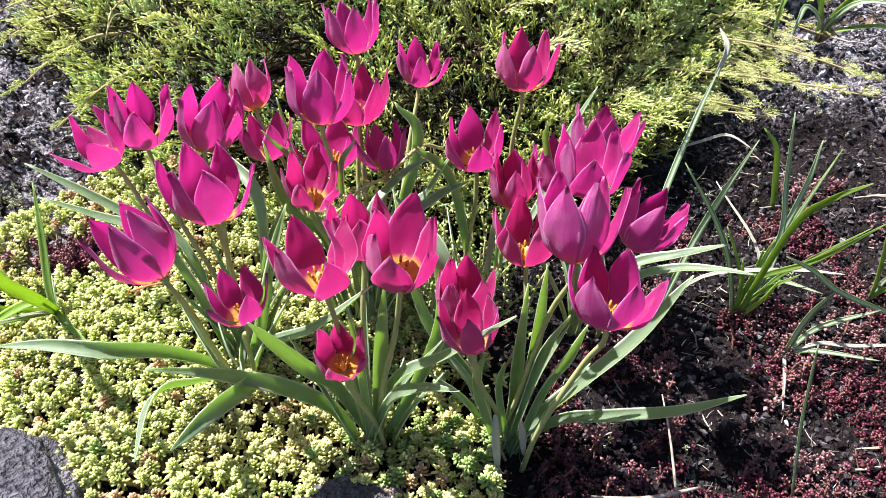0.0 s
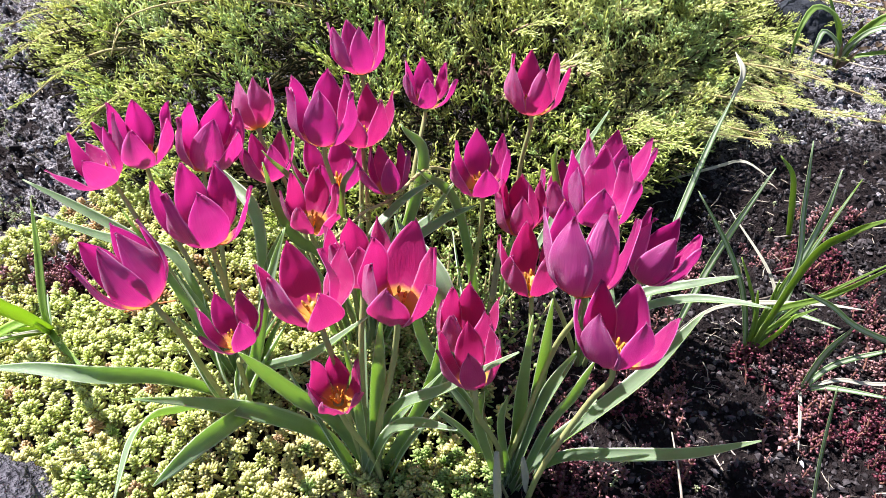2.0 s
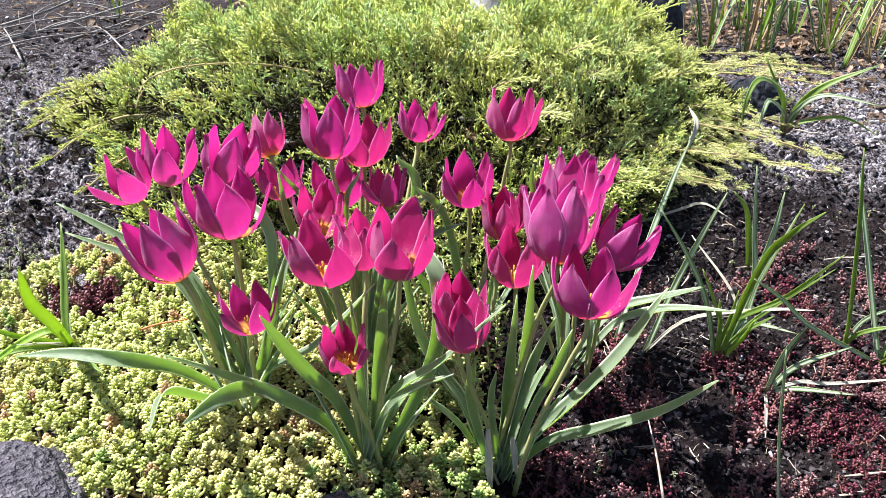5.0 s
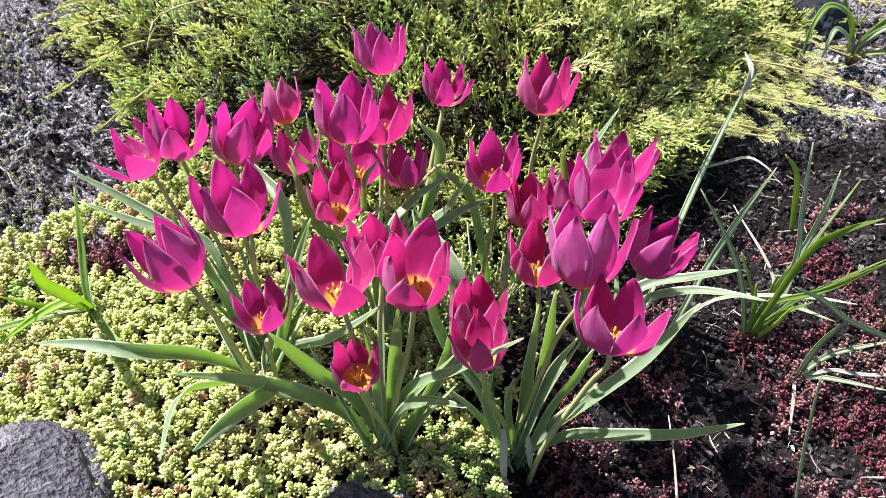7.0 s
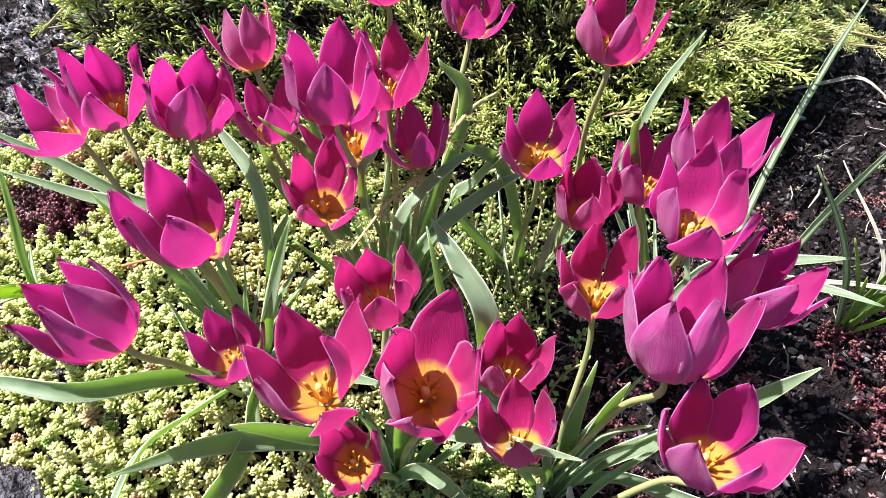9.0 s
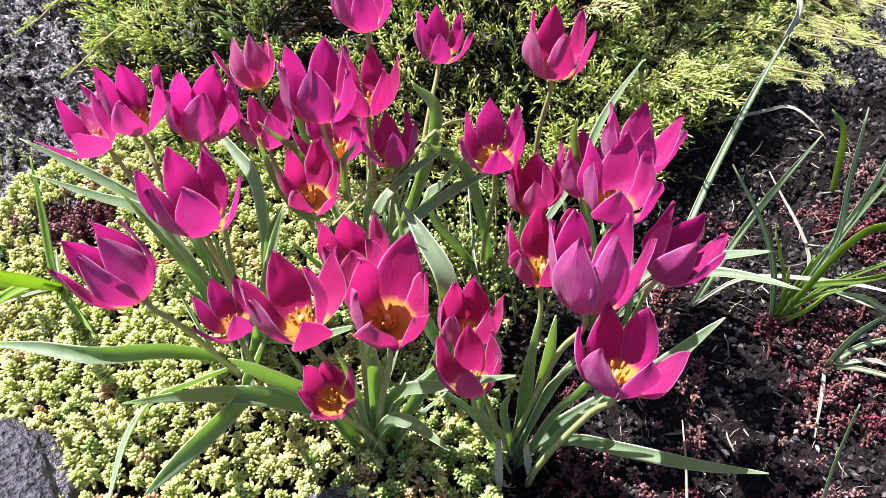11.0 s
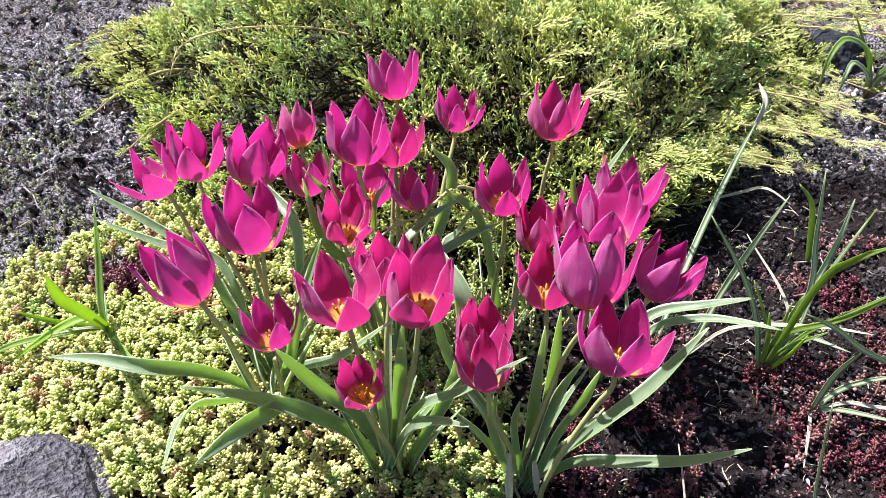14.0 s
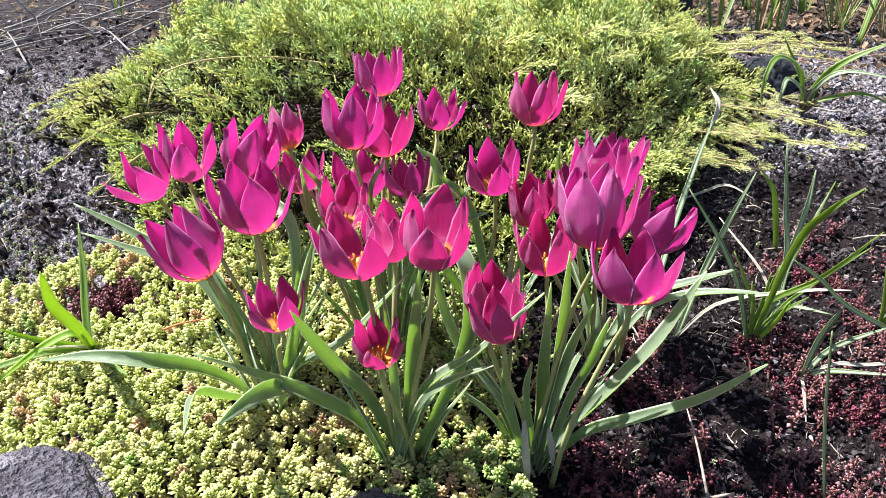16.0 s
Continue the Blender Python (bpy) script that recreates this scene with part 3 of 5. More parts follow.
tulip_leaf(plant, ((-0.127, 0.337, 0.000), (-0.112, 0.332, 0.050), (-0.103, 0.330, 0.081), (-0.092, 0.340, 0.117), (-0.083, 0.345, 0.143)), 0.0095, face=(-0.4,-0.9,0.2))
plant = tulip((-0.042, 0.245, 0.160), (-12, 6), 64, 0.0392, (53, 30, 31, 30, 43, 18), (-0.037, 0.288), "wide-open magenta tulip showing its orange centre", 1.1)
tulip_leaf(plant, ((-0.041, 0.282, -0.012), (-0.058, 0.284, 0.027), (-0.083, 0.272, 0.061), (-0.106, 0.251, 0.095), (-0.125, 0.221, 0.132)), 0.0150, face=(0.1,-0.2,1), fold=0.3)
tulip_leaf(plant, ((-0.036, 0.278, -0.012), (-0.033, 0.266, 0.087), (-0.033, 0.247, 0.148)), 0.0070, face=(-0.3,-1,0.3))
plant = tulip((-0.032, 0.296, 0.142), (-2, -6), 103, 0.0392, (10, 22, 21, 22, 22, 30), (-0.039, 0.279), "narrow upright magenta tulip cup, barely open")
plant = tulip((-0.007, 0.247, 0.165), (2, -14), 22, 0.0412, (27, 45, 19, 16, 26, 31), (-0.032, 0.282), "half-open magenta tulip cup on a thin stem", 1.2)
tulip_leaf(plant, ((-0.034, 0.283, -0.012), (-0.023, 0.267, 0.090), (-0.013, 0.239, 0.168)), 0.0105, face=(0.2,-1,0.3))
tulip_leaf(plant, ((-0.036, 0.284, -0.012), (-0.018, 0.283, 0.055), (0.014, 0.265, 0.097), (0.047, 0.234, 0.154)), 0.0100, face=(-0.2,-0.4,1))
tulip_leaf(plant, ((-0.034, 0.285, -0.012), (0.006, 0.306, 0.070), (0.011, 0.308, 0.125), (-0.003, 0.326, 0.142), (-0.017, 0.346, 0.147)), 0.0150, face=(0.3,-0.8,0.5))
plant = tulip((-0.038, 0.244, 0.108), (-1, -10), 29, 0.0293, (27, 19, 25, 26, 35, 38), (-0.026, 0.280), "half-open small magenta tulip cup on a thin stem")
tulip_leaf(plant, ((-0.031, 0.284, -0.012), (-0.051, 0.277, 0.056), (-0.065, 0.265, 0.088), (-0.075, 0.251, 0.121), (-0.080, 0.240, 0.144)), 0.0115, face=(0.3,-0.6,0.6))
tulip_leaf(plant, ((-0.041, 0.279, -0.012), (-0.019, 0.262, 0.062), (-0.001, 0.245, 0.092), (0.021, 0.213, 0.127)), 0.0095, face=(0,-0.5,1))
plant = tulip((0.062, 0.428, 0.178), (1, 0), 38, 0.0415, (27, 31, 22, 27, 27, 32), (0.048, 0.437), "half-open magenta tulip cup on a thin stem")
tulip_leaf(plant, ((0.035, 0.418, 0.000), (0.087, 0.472, 0.066), (0.107, 0.498, 0.108), (0.129, 0.514, 0.143)), 0.0080, face=(-0.4,-0.7,0.5))
plant = tulip((0.031, 0.388, 0.144), (-4, -10), 41, 0.0395, (30, 30, 27, 33, 33, 31), (0.025, 0.418), "half-open magenta tulip cup on a thin stem")
tulip_leaf(plant, ((0.036, 0.420, 0.000), (-0.009, 0.407, 0.089), (-0.000, 0.402, 0.116), (0.017, 0.390, 0.153)), 0.0120, face=(-0.5,-0.3,0.8))
tulip_leaf(plant, ((0.032, 0.423, 0.000), (0.015, 0.405, 0.118), (-0.008, 0.382, 0.162)), 0.0110, face=(0.4,-0.5,0.7))
plant = tulip((0.022, 0.291, 0.101), (1, 1), 11, 0.0389, (32, 20, 17, 20, 23, 23), (0.041, 0.296), "narrow upright magenta tulip cup, barely open")
tulip_leaf(plant, ((0.046, 0.284, -0.018), (0.028, 0.305, 0.031), (0.012, 0.311, 0.056), (-0.005, 0.317, 0.092), (-0.016, 0.325, 0.165)), 0.0110, face=(0.5,-0.7,0.5))
tulip_leaf(plant, ((0.057, 0.272, 0.035), (0.060, 0.266, 0.010)), 0.0055, face=(0.3,-1,0.2), dry=True)
plant = tulip((0.028, 0.253, 0.112), (-7, 14), 36, 0.0337, (31, 31, 31, 33, 31, 29), (0.047, 0.286), "half-open small magenta tulip cup on a thin stem")
tulip_leaf(plant, ((0.042, 0.268, 0.045), (0.044, 0.256, 0.002)), 0.0060, face=(-0.4,-1,0.2), dry=True)
tulip_leaf(plant, ((0.048, 0.286, -0.018), (0.032, 0.268, 0.067), (0.033, 0.255, 0.107)), 0.0080, face=(-0.3,-1,0.2))
plant = tulip((0.056, 0.367, 0.127), (-5, -5), 28, 0.0390, (21, 18, 18, 22, 18, 6), (0.107, 0.390), "narrow upright magenta tulip cup, barely open")
tulip_leaf(plant, ((0.038, 0.424, 0.000), (0.042, 0.406, 0.059), (0.044, 0.388, 0.104)), 0.0060, face=(0.2,-1,0.2), dry=True)
plant = tulip((0.085, 0.391, 0.122), (1, 1), 48, 0.0401, (29, 29, 29, 28, 29, 29), (0.111, 0.408), "half-open magenta tulip cup on a thin stem")
plant = tulip((0.107, 0.376, 0.150), (6, 8), 26, 0.0420, (34, 38, 32, 36, 26, 32), (0.111, 0.391), "wide-open magenta tulip showing its orange centre")
plant = tulip((0.092, 0.332, 0.158), (-1, -2), 20, 0.0435, (26, 42, 25, 21, 34, 36), (0.105, 0.391), "half-open magenta tulip cup on a thin stem", 1.1)
tulip_leaf(plant, ((0.119, 0.402, -0.005), (0.081, 0.404, 0.137), (0.076, 0.397, 0.171)), 0.0060, face=(-0.4,-0.8,0.3))
plant = tulip((0.061, 0.329, 0.111), (-0, 4), 49, 0.0440, (31, 27, 32, 35, 30, 30), (0.056, 0.297), "narrow upright magenta tulip cup, barely open")
tulip_leaf(plant, ((0.044, 0.284, -0.018), (0.053, 0.290, 0.027), (0.055, 0.292, 0.065), (0.058, 0.289, 0.128)), 0.0115, face=(0.4,-1,0.2))
tulip_leaf(plant, ((0.050, 0.292, -0.018), (0.059, 0.288, 0.044), (0.063, 0.278, 0.106), (0.063, 0.260, 0.163)), 0.0100, face=(0.5,-1,0.2))
plant = tulip((0.118, 0.316, 0.131), (23, 6), 70, 0.0415, (27, 27, 20, 27, 27, 31), (0.125, 0.388), "half-open magenta tulip cup on a thin stem")
tulip_leaf(plant, ((0.113, 0.401, -0.005), (0.145, 0.419, 0.033), (0.183, 0.414, 0.052), (0.215, 0.407, 0.067)), 0.0115, face=(0,-0.4,1))
tulip_leaf(plant, ((0.119, 0.398, -0.005), (0.148, 0.409, 0.030), (0.177, 0.403, 0.047), (0.205, 0.390, 0.057), (0.226, 0.377, 0.063)), 0.0090, face=(0,-0.4,1))
plant = tulip((0.076, 0.266, 0.160), (2, 16), 57, 0.0470, (36, 22, 25, 22, 16, 32), (0.046, 0.294), "half-open magenta tulip cup on a thin stem", 1.05)
tulip_leaf(plant, ((0.053, 0.288, -0.018), (0.043, 0.279, 0.055), (0.046, 0.271, 0.086)), 0.0065, face=(0.6,-0.8,0.2))
tulip_leaf(plant, ((0.050, 0.289, -0.018), (0.063, 0.281, 0.067), (0.070, 0.272, 0.103), (0.077, 0.261, 0.130)), 0.0090, face=(0.5,-0.9,0.2))
plant = tulip((0.089, 0.239, 0.144), (-2, 6), 53, 0.0389, (29, 20, 29, 25, 31, 42), (0.060, 0.272), "half-open magenta tulip cup on a thin stem", 1.2)
tulip_leaf(plant, ((0.050, 0.282, -0.018), (0.074, 0.292, 0.016), (0.103, 0.295, 0.050), (0.128, 0.294, 0.088), (0.147, 0.292, 0.131)), 0.0135, face=(-0.6,-0.35,0.6), fold=0.5, taper=1.5)
tulip_leaf(plant, ((0.055, 0.293, -0.018), (0.082, 0.287, 0.017), (0.109, 0.267, 0.045), (0.135, 0.241, 0.081), (0.153, 0.217, 0.121)), 0.0100, face=(0,-0.6,0.9), fold=0.4)
tulip_leaf(plant, ((0.054, 0.285, -0.018), (0.070, 0.283, 0.050), (0.081, 0.275, 0.087), (0.088, 0.267, 0.118)), 0.0100, face=(0.5,-0.9,0.2))


def filler_leaves():
    """More upright leaves inside the clumps, where stems stand close."""
    rnd = random.Random(11)
    plants = [o for o in scene.objects if o.name.split(".")[0] == "tulip"]
    for plant in plants:
        fx, fy, fz = plant.location
        heads = [c for c in plant.children if c.name.startswith("stem")]
        top = max(v.co.z for v in heads[0].data.vertices)
        for k in range(1 + (fx < 0)):
            a = rnd.uniform(0, 2 * math.pi)
            reach = rnd.uniform(0.015, 0.05)
            hgt = top * rnd.uniform(0.45, 0.72)
            tip = np.array([fx + math.cos(a) * reach, fy + abs(math.sin(a)) * reach, fz + hgt])
            mid = np.array([fx + math.cos(a) * reach * 0.35, fy + math.sin(a) * reach * 0.3, fz + hgt * 0.55])
            tulip_leaf(plant, ((fx, fy, fz), mid, tip), rnd.uniform(0.0045, 0.0065), face=(-math.cos(a), -math.sin(a) - 0.3, 0.4))


filler_leaves()


# ---- stones ----
def stone(at, size, seed, label, tilt=0, m=None):
    bm = bmesh.new()
    bmesh.ops.create_icosphere(bm, subdivisions=6 if m is None else 5, radius=1.0)
    for v in bm.verts:
        d = v.co.copy()
        k = 1 + 0.16 * noise.noise(d * 1.3 + Vector((seed, 0, 0))) + 0.05 * noise.noise(d * 4 + Vector((0, seed, 0))) + 0.05 * (0.5 - abs(noise.noise(d * 5 + Vector((seed, 2, 0))))) + 0.045 * abs(noise.noise(d * 12 + Vector((seed, seed, 0)))) + 0.022 * noise.noise(d * 26) + 0.008 * noise.noise(d * 60)
        d = Vector((abs(d.x) ** 0.8 * math.copysign(1, d.x), abs(d.y) ** 0.8 * math.copysign(1, d.y), abs(d.z) ** 0.75 * math.copysign(1, d.z)))
        v.co = Vector((d.x * size[0], d.y * size[1], d.z * size[2])) * k
    me = bpy.data.meshes.new("rock")
    bm.to_mesh(me)
    bm.free()
    me.materials.append(m or M_STONE)
    me.polygons.foreach_set("use_smooth", np.ones(len(me.polygons), dtype=bool))
    ob = new("rock", me)
    ob.matrix_basis = pose(*at, 0, tilt, seed * 40)
    return tagged(ob, label, "rock", "edging rocks")


stone((-0.248, 0.177, 0.005), (0.073, 0.076, 0.058), 1, "rough dark grey edging rock beside the pale sedum")
stone((-0.050, 0.186, -0.011), (0.066, 0.050, 0.036), 2, "smaller rounded grey edging rock in front of the tulips")


# ---- scatter of many small pieces into one mesh ----
def joined(name, kinds, placements, mats, label, category, parent=None, flat=False):
    """kinds: (verts, faces, slots) triangles of each variant; placements: (variant, 3x3, place)."""
    vs, fs, ss, off = [], [], [], 0
    for k, m, p in placements:
        v, f, s = kinds[k]
        vs.append(v @ m.T + p)
        fs.append(f + off)
        ss.append(s)
        off += len(v)
    v, f, s = np.concatenate(vs), np.concatenate(fs), np.concatenate(ss)
    me = bpy.data.meshes.new(name)
    me.vertices.add(len(v))
    me.vertices.foreach_set("co", v.astype(np.float32).ravel())
    me.loops.add(len(f) * 3)
    me.loops.foreach_set("vertex_index", f.astype(np.int32).ravel())
    me.polygons.add(len(f))
    me.polygons.foreach_set("loop_start", np.arange(0, len(f) * 3, 3, dtype=np.int32))
    for m in mats:
        me.materials.append(m)
    me.polygons.foreach_set("material_index", s.astype(np.int32))
    me.polygons.foreach_set("use_smooth", np.full(len(f), not flat))
    me.update(calc_edges=True)
    me.validate()
    ob = new(name, me)
    if parent:
        ob.parent = parent
        return tagged(ob, label, kind="stuff")
    return tagged(ob, label, category, kind="stuff")


def rot(rx, ry, rz):
    return np.array(Euler((rx, ry, rz)).to_matrix())


def blob(length, width, thick, n=5):
    """A small fat leaf along +x: triangles."""
    v = [(0, 0, 0)]
    rings = [(0.45, 1.0), (0.86, 0.78)]
    for s, k in rings:
        for i in range(n):
            a = 2 * math.pi * i / n
            v.append((length * s, width * k * math.cos(a) / 2, thick * k * math.sin(a) / 2))
    v.append((length, 0, 0))
    f = []
    for i in range(n):
        j = (i + 1) % n
        f.append((0, 1 + j, 1 + i))
        for r in range(1):
            a, b, c, d = 1 + r * n + i, 1 + r * n + j, 1 + (r + 1) * n + j, 1 + (r + 1) * n + i
            f += [(a, b, c), (a, c, d)]
        f.append((1 + n + i, 1 + n + j, 1 + 2 * n))
    return np.array(v, dtype=float), np.array(f)


def bead(length, width):
    """A tiny leaf along +x of six triangles."""
    v = [(0, 0, 0)] + [(length * 0.62, width * math.cos(a) / 2, width * math.sin(a) / 2) for a in (0.5, 2.6, 4.7)] + [(length, 0, 0)]
    return np.array(v), np.array([(0, 2, 1), (0, 3, 2), (0, 1, 3), (1, 2, 4), (2, 3, 4), (3, 1, 4)])


def collect(pieces):
    vs, fs, ss, off = [], [], [], 0
    for v, f, s in pieces:
        vs.append(v)
        fs.append(f + off)
        ss.append(np.full(len(f), s))
        off += len(v)
    return np.concatenate(vs), np.concatenate(fs), np.concatenate(ss)


def rosette(seed, radius, leaves, slot=0, dome=0.9, sides=4):
    """A sedum head: short fat leaves round a dome."""
    rnd = random.Random(seed)
    pieces = []
    for i in range(leaves):
        t = (i + 0.5) / leaves
        az = i * 2.39996 + rnd.uniform(-0.2, 0.2)
        el = radians(86 - 95 * t ** 0.8) + rnd.uniform(-0.12, 0.12)
        length = radius * (0.55 + 0.5 * t) * rnd.uniform(0.88, 1.12)
        v, f = blob(length * 0.86, radius * 0.34, radius * 0.24, sides) if sides > 2 else bead(length * 0.86, radius * 0.34)
        m = rot(0, -el, az)
        pieces.append((v @ m.T + np.array([0, 0, radius * dome * (1 - t)]), f, slot))
    line = np.array([[0, 0, -radius * 2.2], [0, 0, radius * 0.3]])
    v, f = tube(line, [radius * 0.16, radius * 0.2], 4)
    f = np.array([(a, b, c) for a, b, c, d in f[:4]] + [(a, c, d) for a, b, c, d in f[:4]])
    pieces.append((np.array(v), f, 1))
    return collect(pieces)


def sprig(seed, height, slot=0):
    """An upright sedum shoot with bead-like leaves up its stalk."""
    rnd = random.Random(seed)
    pieces = []
    bend = (rnd.uniform(-0.35, 0.35), rnd.uniform(-0.35, 0.35))
    for i in range(13):
        t = (i + 1) / 13
        az = i * 2.39996
        el = radians(10 + 55 * t ** 2)
        size = 0.0066 * (1.0 - 0.35 * t) * rnd.uniform(0.8, 1.2)
        v, f = bead(size * 0.9, size * 0.52)
        m = rot(0, -el, az)
        c = np.array([bend[0] * height * t * t, bend[1] * height * t * t, height * t])
        pieces.append((v @ m.T + c, f, slot))
    v, f = tube(spline([(0, 0, -0.004), (bend[0] * height * 0.25, bend[1] * height * 0.25, height * 0.5), (bend[0] * height, bend[1] * height, height)], 4), [0.0008] * 4, 4)
    f = [q for q in f if len(q) == 4][:12]
    f = np.array([(a, b, c) for a, b, c, d in f] + [(a, c, d) for a, b, c, d in f])
    pieces.append((np.array(v), f, 1))
    return collect(pieces)


def tilt_matrix(rnd, lean, size):
    return rot(rnd.uniform(-lean, lean), rnd.uniform(-lean, lean), rnd.uniform(0, 6.283)) * size


def sedum_edge(x, y):
    """Above 0 inside the pale sedum mat."""
    right = 0.045 + 0.02 * noise.noise(Vector((y * 14, 0, 2))) - 0.10 * smooth(0.36, 0.52, y)
    left = -0.345 - 0.05 * smooth(0.25, 0.40, y) + 0.16 * smooth(0.40, 0.58, y) + 0.02 * noise.noise(Vector((y * 18, 4, 2)))
    back = 0.545 + 0.02 * noise.noise(Vector((x * 15, 9, 0)))
    return min(right - x, x - left, back - y)


def mat_height(x, y):
    return 0.016 + 0.012 * noise.noise(Vector((x * 11, y * 11, 6))) + 0.014 * smooth(-0.05, -0.2, x)


def sedum_mat():
    rnd = random.Random(5)
    kinds = [rosette(i, 0.0076, 30, sides=3) for i in range(7)]
    holder = thing("sedum_mat", (-0.15, 0.33, 0.0), "dense mat of pale yellow-green sedum heads around the tulips", "sedum")
    near, rest, green, flushed = [], [], [], []
    step = 0.0079
    for iy in range(54):
        for ix in range(56):
            x = -0.42 + step * 1.08 * ix + rnd.uniform(-1, 1) * 0.003 + (iy % 2) * step * 0.5
            y = 0.145 + step * iy + rnd.uniform(-1, 1) * 0.003
            if sedum_edge(x, y) < rnd.uniform(-0.006, 0.012):
                continue
            if ((x + 0.252) / 0.069) ** 2 + ((y - 0.176) / 0.074) ** 2 < 1 or ((x + 0.050) / 0.053) ** 2 + ((y - 0.184) / 0.037) ** 2 < 1:
                continue
            bare = noise.noise(Vector((x * 26, y * 26, 12)))
            if bare > 0.60 or ((x + 0.290) / 0.034) ** 2 + ((y - 0.428) / 0.020) ** 2 < 1:
                continue
            z = ground_z(x, y) + mat_height(x, y) + rnd.uniform(-0.003, 0.004)
            size = rnd.uniform(0.68, 1.16)
            # green share: partly real green heads, partly tulip shade put into the colour
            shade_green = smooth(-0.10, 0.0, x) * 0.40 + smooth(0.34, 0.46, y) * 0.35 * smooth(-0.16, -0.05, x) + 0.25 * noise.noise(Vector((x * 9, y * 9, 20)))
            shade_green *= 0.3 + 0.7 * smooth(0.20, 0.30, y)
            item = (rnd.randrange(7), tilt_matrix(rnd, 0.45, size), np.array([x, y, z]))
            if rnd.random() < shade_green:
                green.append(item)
            elif rnd.random() < 0.03 + 0.22 * smooth(0.15, 0.45, noise.noise(Vector((x * 19, y * 19, 44)))):
                flushed.append(item)
            elif y < 0.245 and -0.26 < x < -0.02 and len(near) < 290:
                near.append(item)
            else:
                rest.append(item)
    meshes = []
    for v, f, s in kinds:
        me = mesh_of("rosette", v, f, [M_SEDUM, M_SEDUM_STALK], s)
        meshes.append(me)
    for k, m, p in near:
        ob = part("rosette", meshes[k], holder)
        ob.matrix_basis = Matrix.Translation(Vector(p) - holder.location) @ Matrix(m.tolist()).to_4x4()
    shift = np.array(holder.location)
    joined("rosette_field", kinds, [(k, m, p - shift) for k, m, p in rest], [M_SEDUM, M_SEDUM_STALK], "packed pale sedum rosettes", "", holder)
    joined("flushed_sedum", kinds, [(k, m, p - shift) for k, m, p in flushed], [M_SEDUM_BLUSH, M_SEDUM_STALK], "sedum rosettes flushed tan", "", holder)
    joined("green_sedum", kinds, green, [M_SEDUM_GREEN, M_SEDUM_STALK], "sedum heads, partly green by nature, partly coloured darker for the tulips' shade", "sedum")


sedum_mat()


def red_sedum():
    rnd = random.Random(8)
    kinds = [sprig(i, 0.012 + 0.002 * (i % 4)) for i in range(6)] + [rosette(80 + i, 0.0062, 13, dome=0.9, sides=2) for i in range(5)]
    spots = []
    for i in range(8200):
        x, y = rnd.uniform(0.02, 0.62), rnd.uniform(0.12, 0.56)
        if sedum_edge(x, y) > -0.012:
            continue
        dens = 1.7 * noise.noise(Vector((x * 17, y * 17, 31))) + 0.5 * smooth(0.30, 0.20, y) + 0.6 * smooth(0.20, 0.33, x) - 0.9 * smooth(0.36, 0.52, y) + 0.24
        if rnd.random() > dens:
            continue
        spots.append((rnd.randrange(11), tilt_matrix(rnd, 0.6, rnd.uniform(0.5, 1.1)), np.array([x, y, soil_z(x, y) + 0.002 * rnd.random()])))
    for i in range(110):
        x, y = rnd.gauss(-0.290, 0.017), rnd.gauss(0.428, 0.010)
        spots.append((rnd.randrange(11), tilt_matrix(rnd, 0.5, rnd.uniform(0.8, 1.2)), np.array([x, y, ground_z(x, y) + 0.020])))
    joined("red_sedum", kinds, spots, [M_SEDUM_RED, M_SEDUM_REDSTALK], "reddish-brown stonecrop shoots creeping over dark soil", "sedum")


red_sedum()


def green_shoots():
    """Leafy dark green shoots standing between the two tulip clumps."""
    rnd = random.Random(77)
    kinds = [sprig(500 + i, 0.030 + 0.005 * (i % 4)) for i in range(6)]
    items = []
    for i in range(210):
        x, y = rnd.gauss(0.002, 0.030), rnd.gauss(0.415, 0.038)
        items.append((rnd.randrange(6), tilt_matrix(rnd, 0.35, rnd.uniform(0.7, 1.35)), np.array([x, y, ground_z(x, y) + 0.004])))
    joined("green_shoots", kinds, items, [M_SEDUM_GREEN, M_SEDUM_STALK], "leafy green shoots crowded between the tulip clumps", "sedum")


green_shoots()


def juniper_front(x):
    """How near the shrub reaches at this x."""
    return 0.49 + 0.36 * smooth(0.10, 0.44, x) + 0.10 * smooth(0.34, 0.46, x) + 0.25 * smooth(-0.22, -0.46, x) + 0.20 * smooth(-0.44, -0.60, x)


def juniper_height(x, y):
    """The shrub's height over the soil, 0 outside it."""
    depth = y - juniper_front(x)
    back = 1.05 + 0.04 * noise.noise(Vector((x * 5, 0, 3))) - 0.22 * max(0.0, x - 0.25) - 0.50 * max(0.0, -0.20 - x) - y
    if depth < 0 or back < 0 or x < -0.64 or x > 0.50:
        return 0.0
    side = (0.20 + 0.80 * smooth(-0.62, -0.12, x)) * (0.25 + 0.75 * smooth(0.52, 0.14, x))
    side *= 1 - 0.60 * math.exp(-((x - 0.07) / 0.075) ** 2) * smooth(0.84, 1.0, y) - 0.22 * math.exp(-((x + 0.15) / 0.035) ** 2) * smooth(0.8, 0.95, y)
    lumps = 0.034 * noise.noise(Vector((x * 10, y * 10, 2))) + 0.030 * noise.noise(Vector((x * 24, y * 24, 5))) + 0.016 * noise.noise(Vector((x * 52, y * 52, 6)))
    return max(0.012, (0.052 + 0.105 * smooth(0.0, 0.15 + 0.07 * smooth(0.06, 0.22, x), depth)) * side * (0.55 + 0.45 * smooth(0.0, 0.10, back)) + lumps * (0.4 + 0.6 * side) * (1.0 - 0.25 * smooth(-0.18, 0.02, x)))


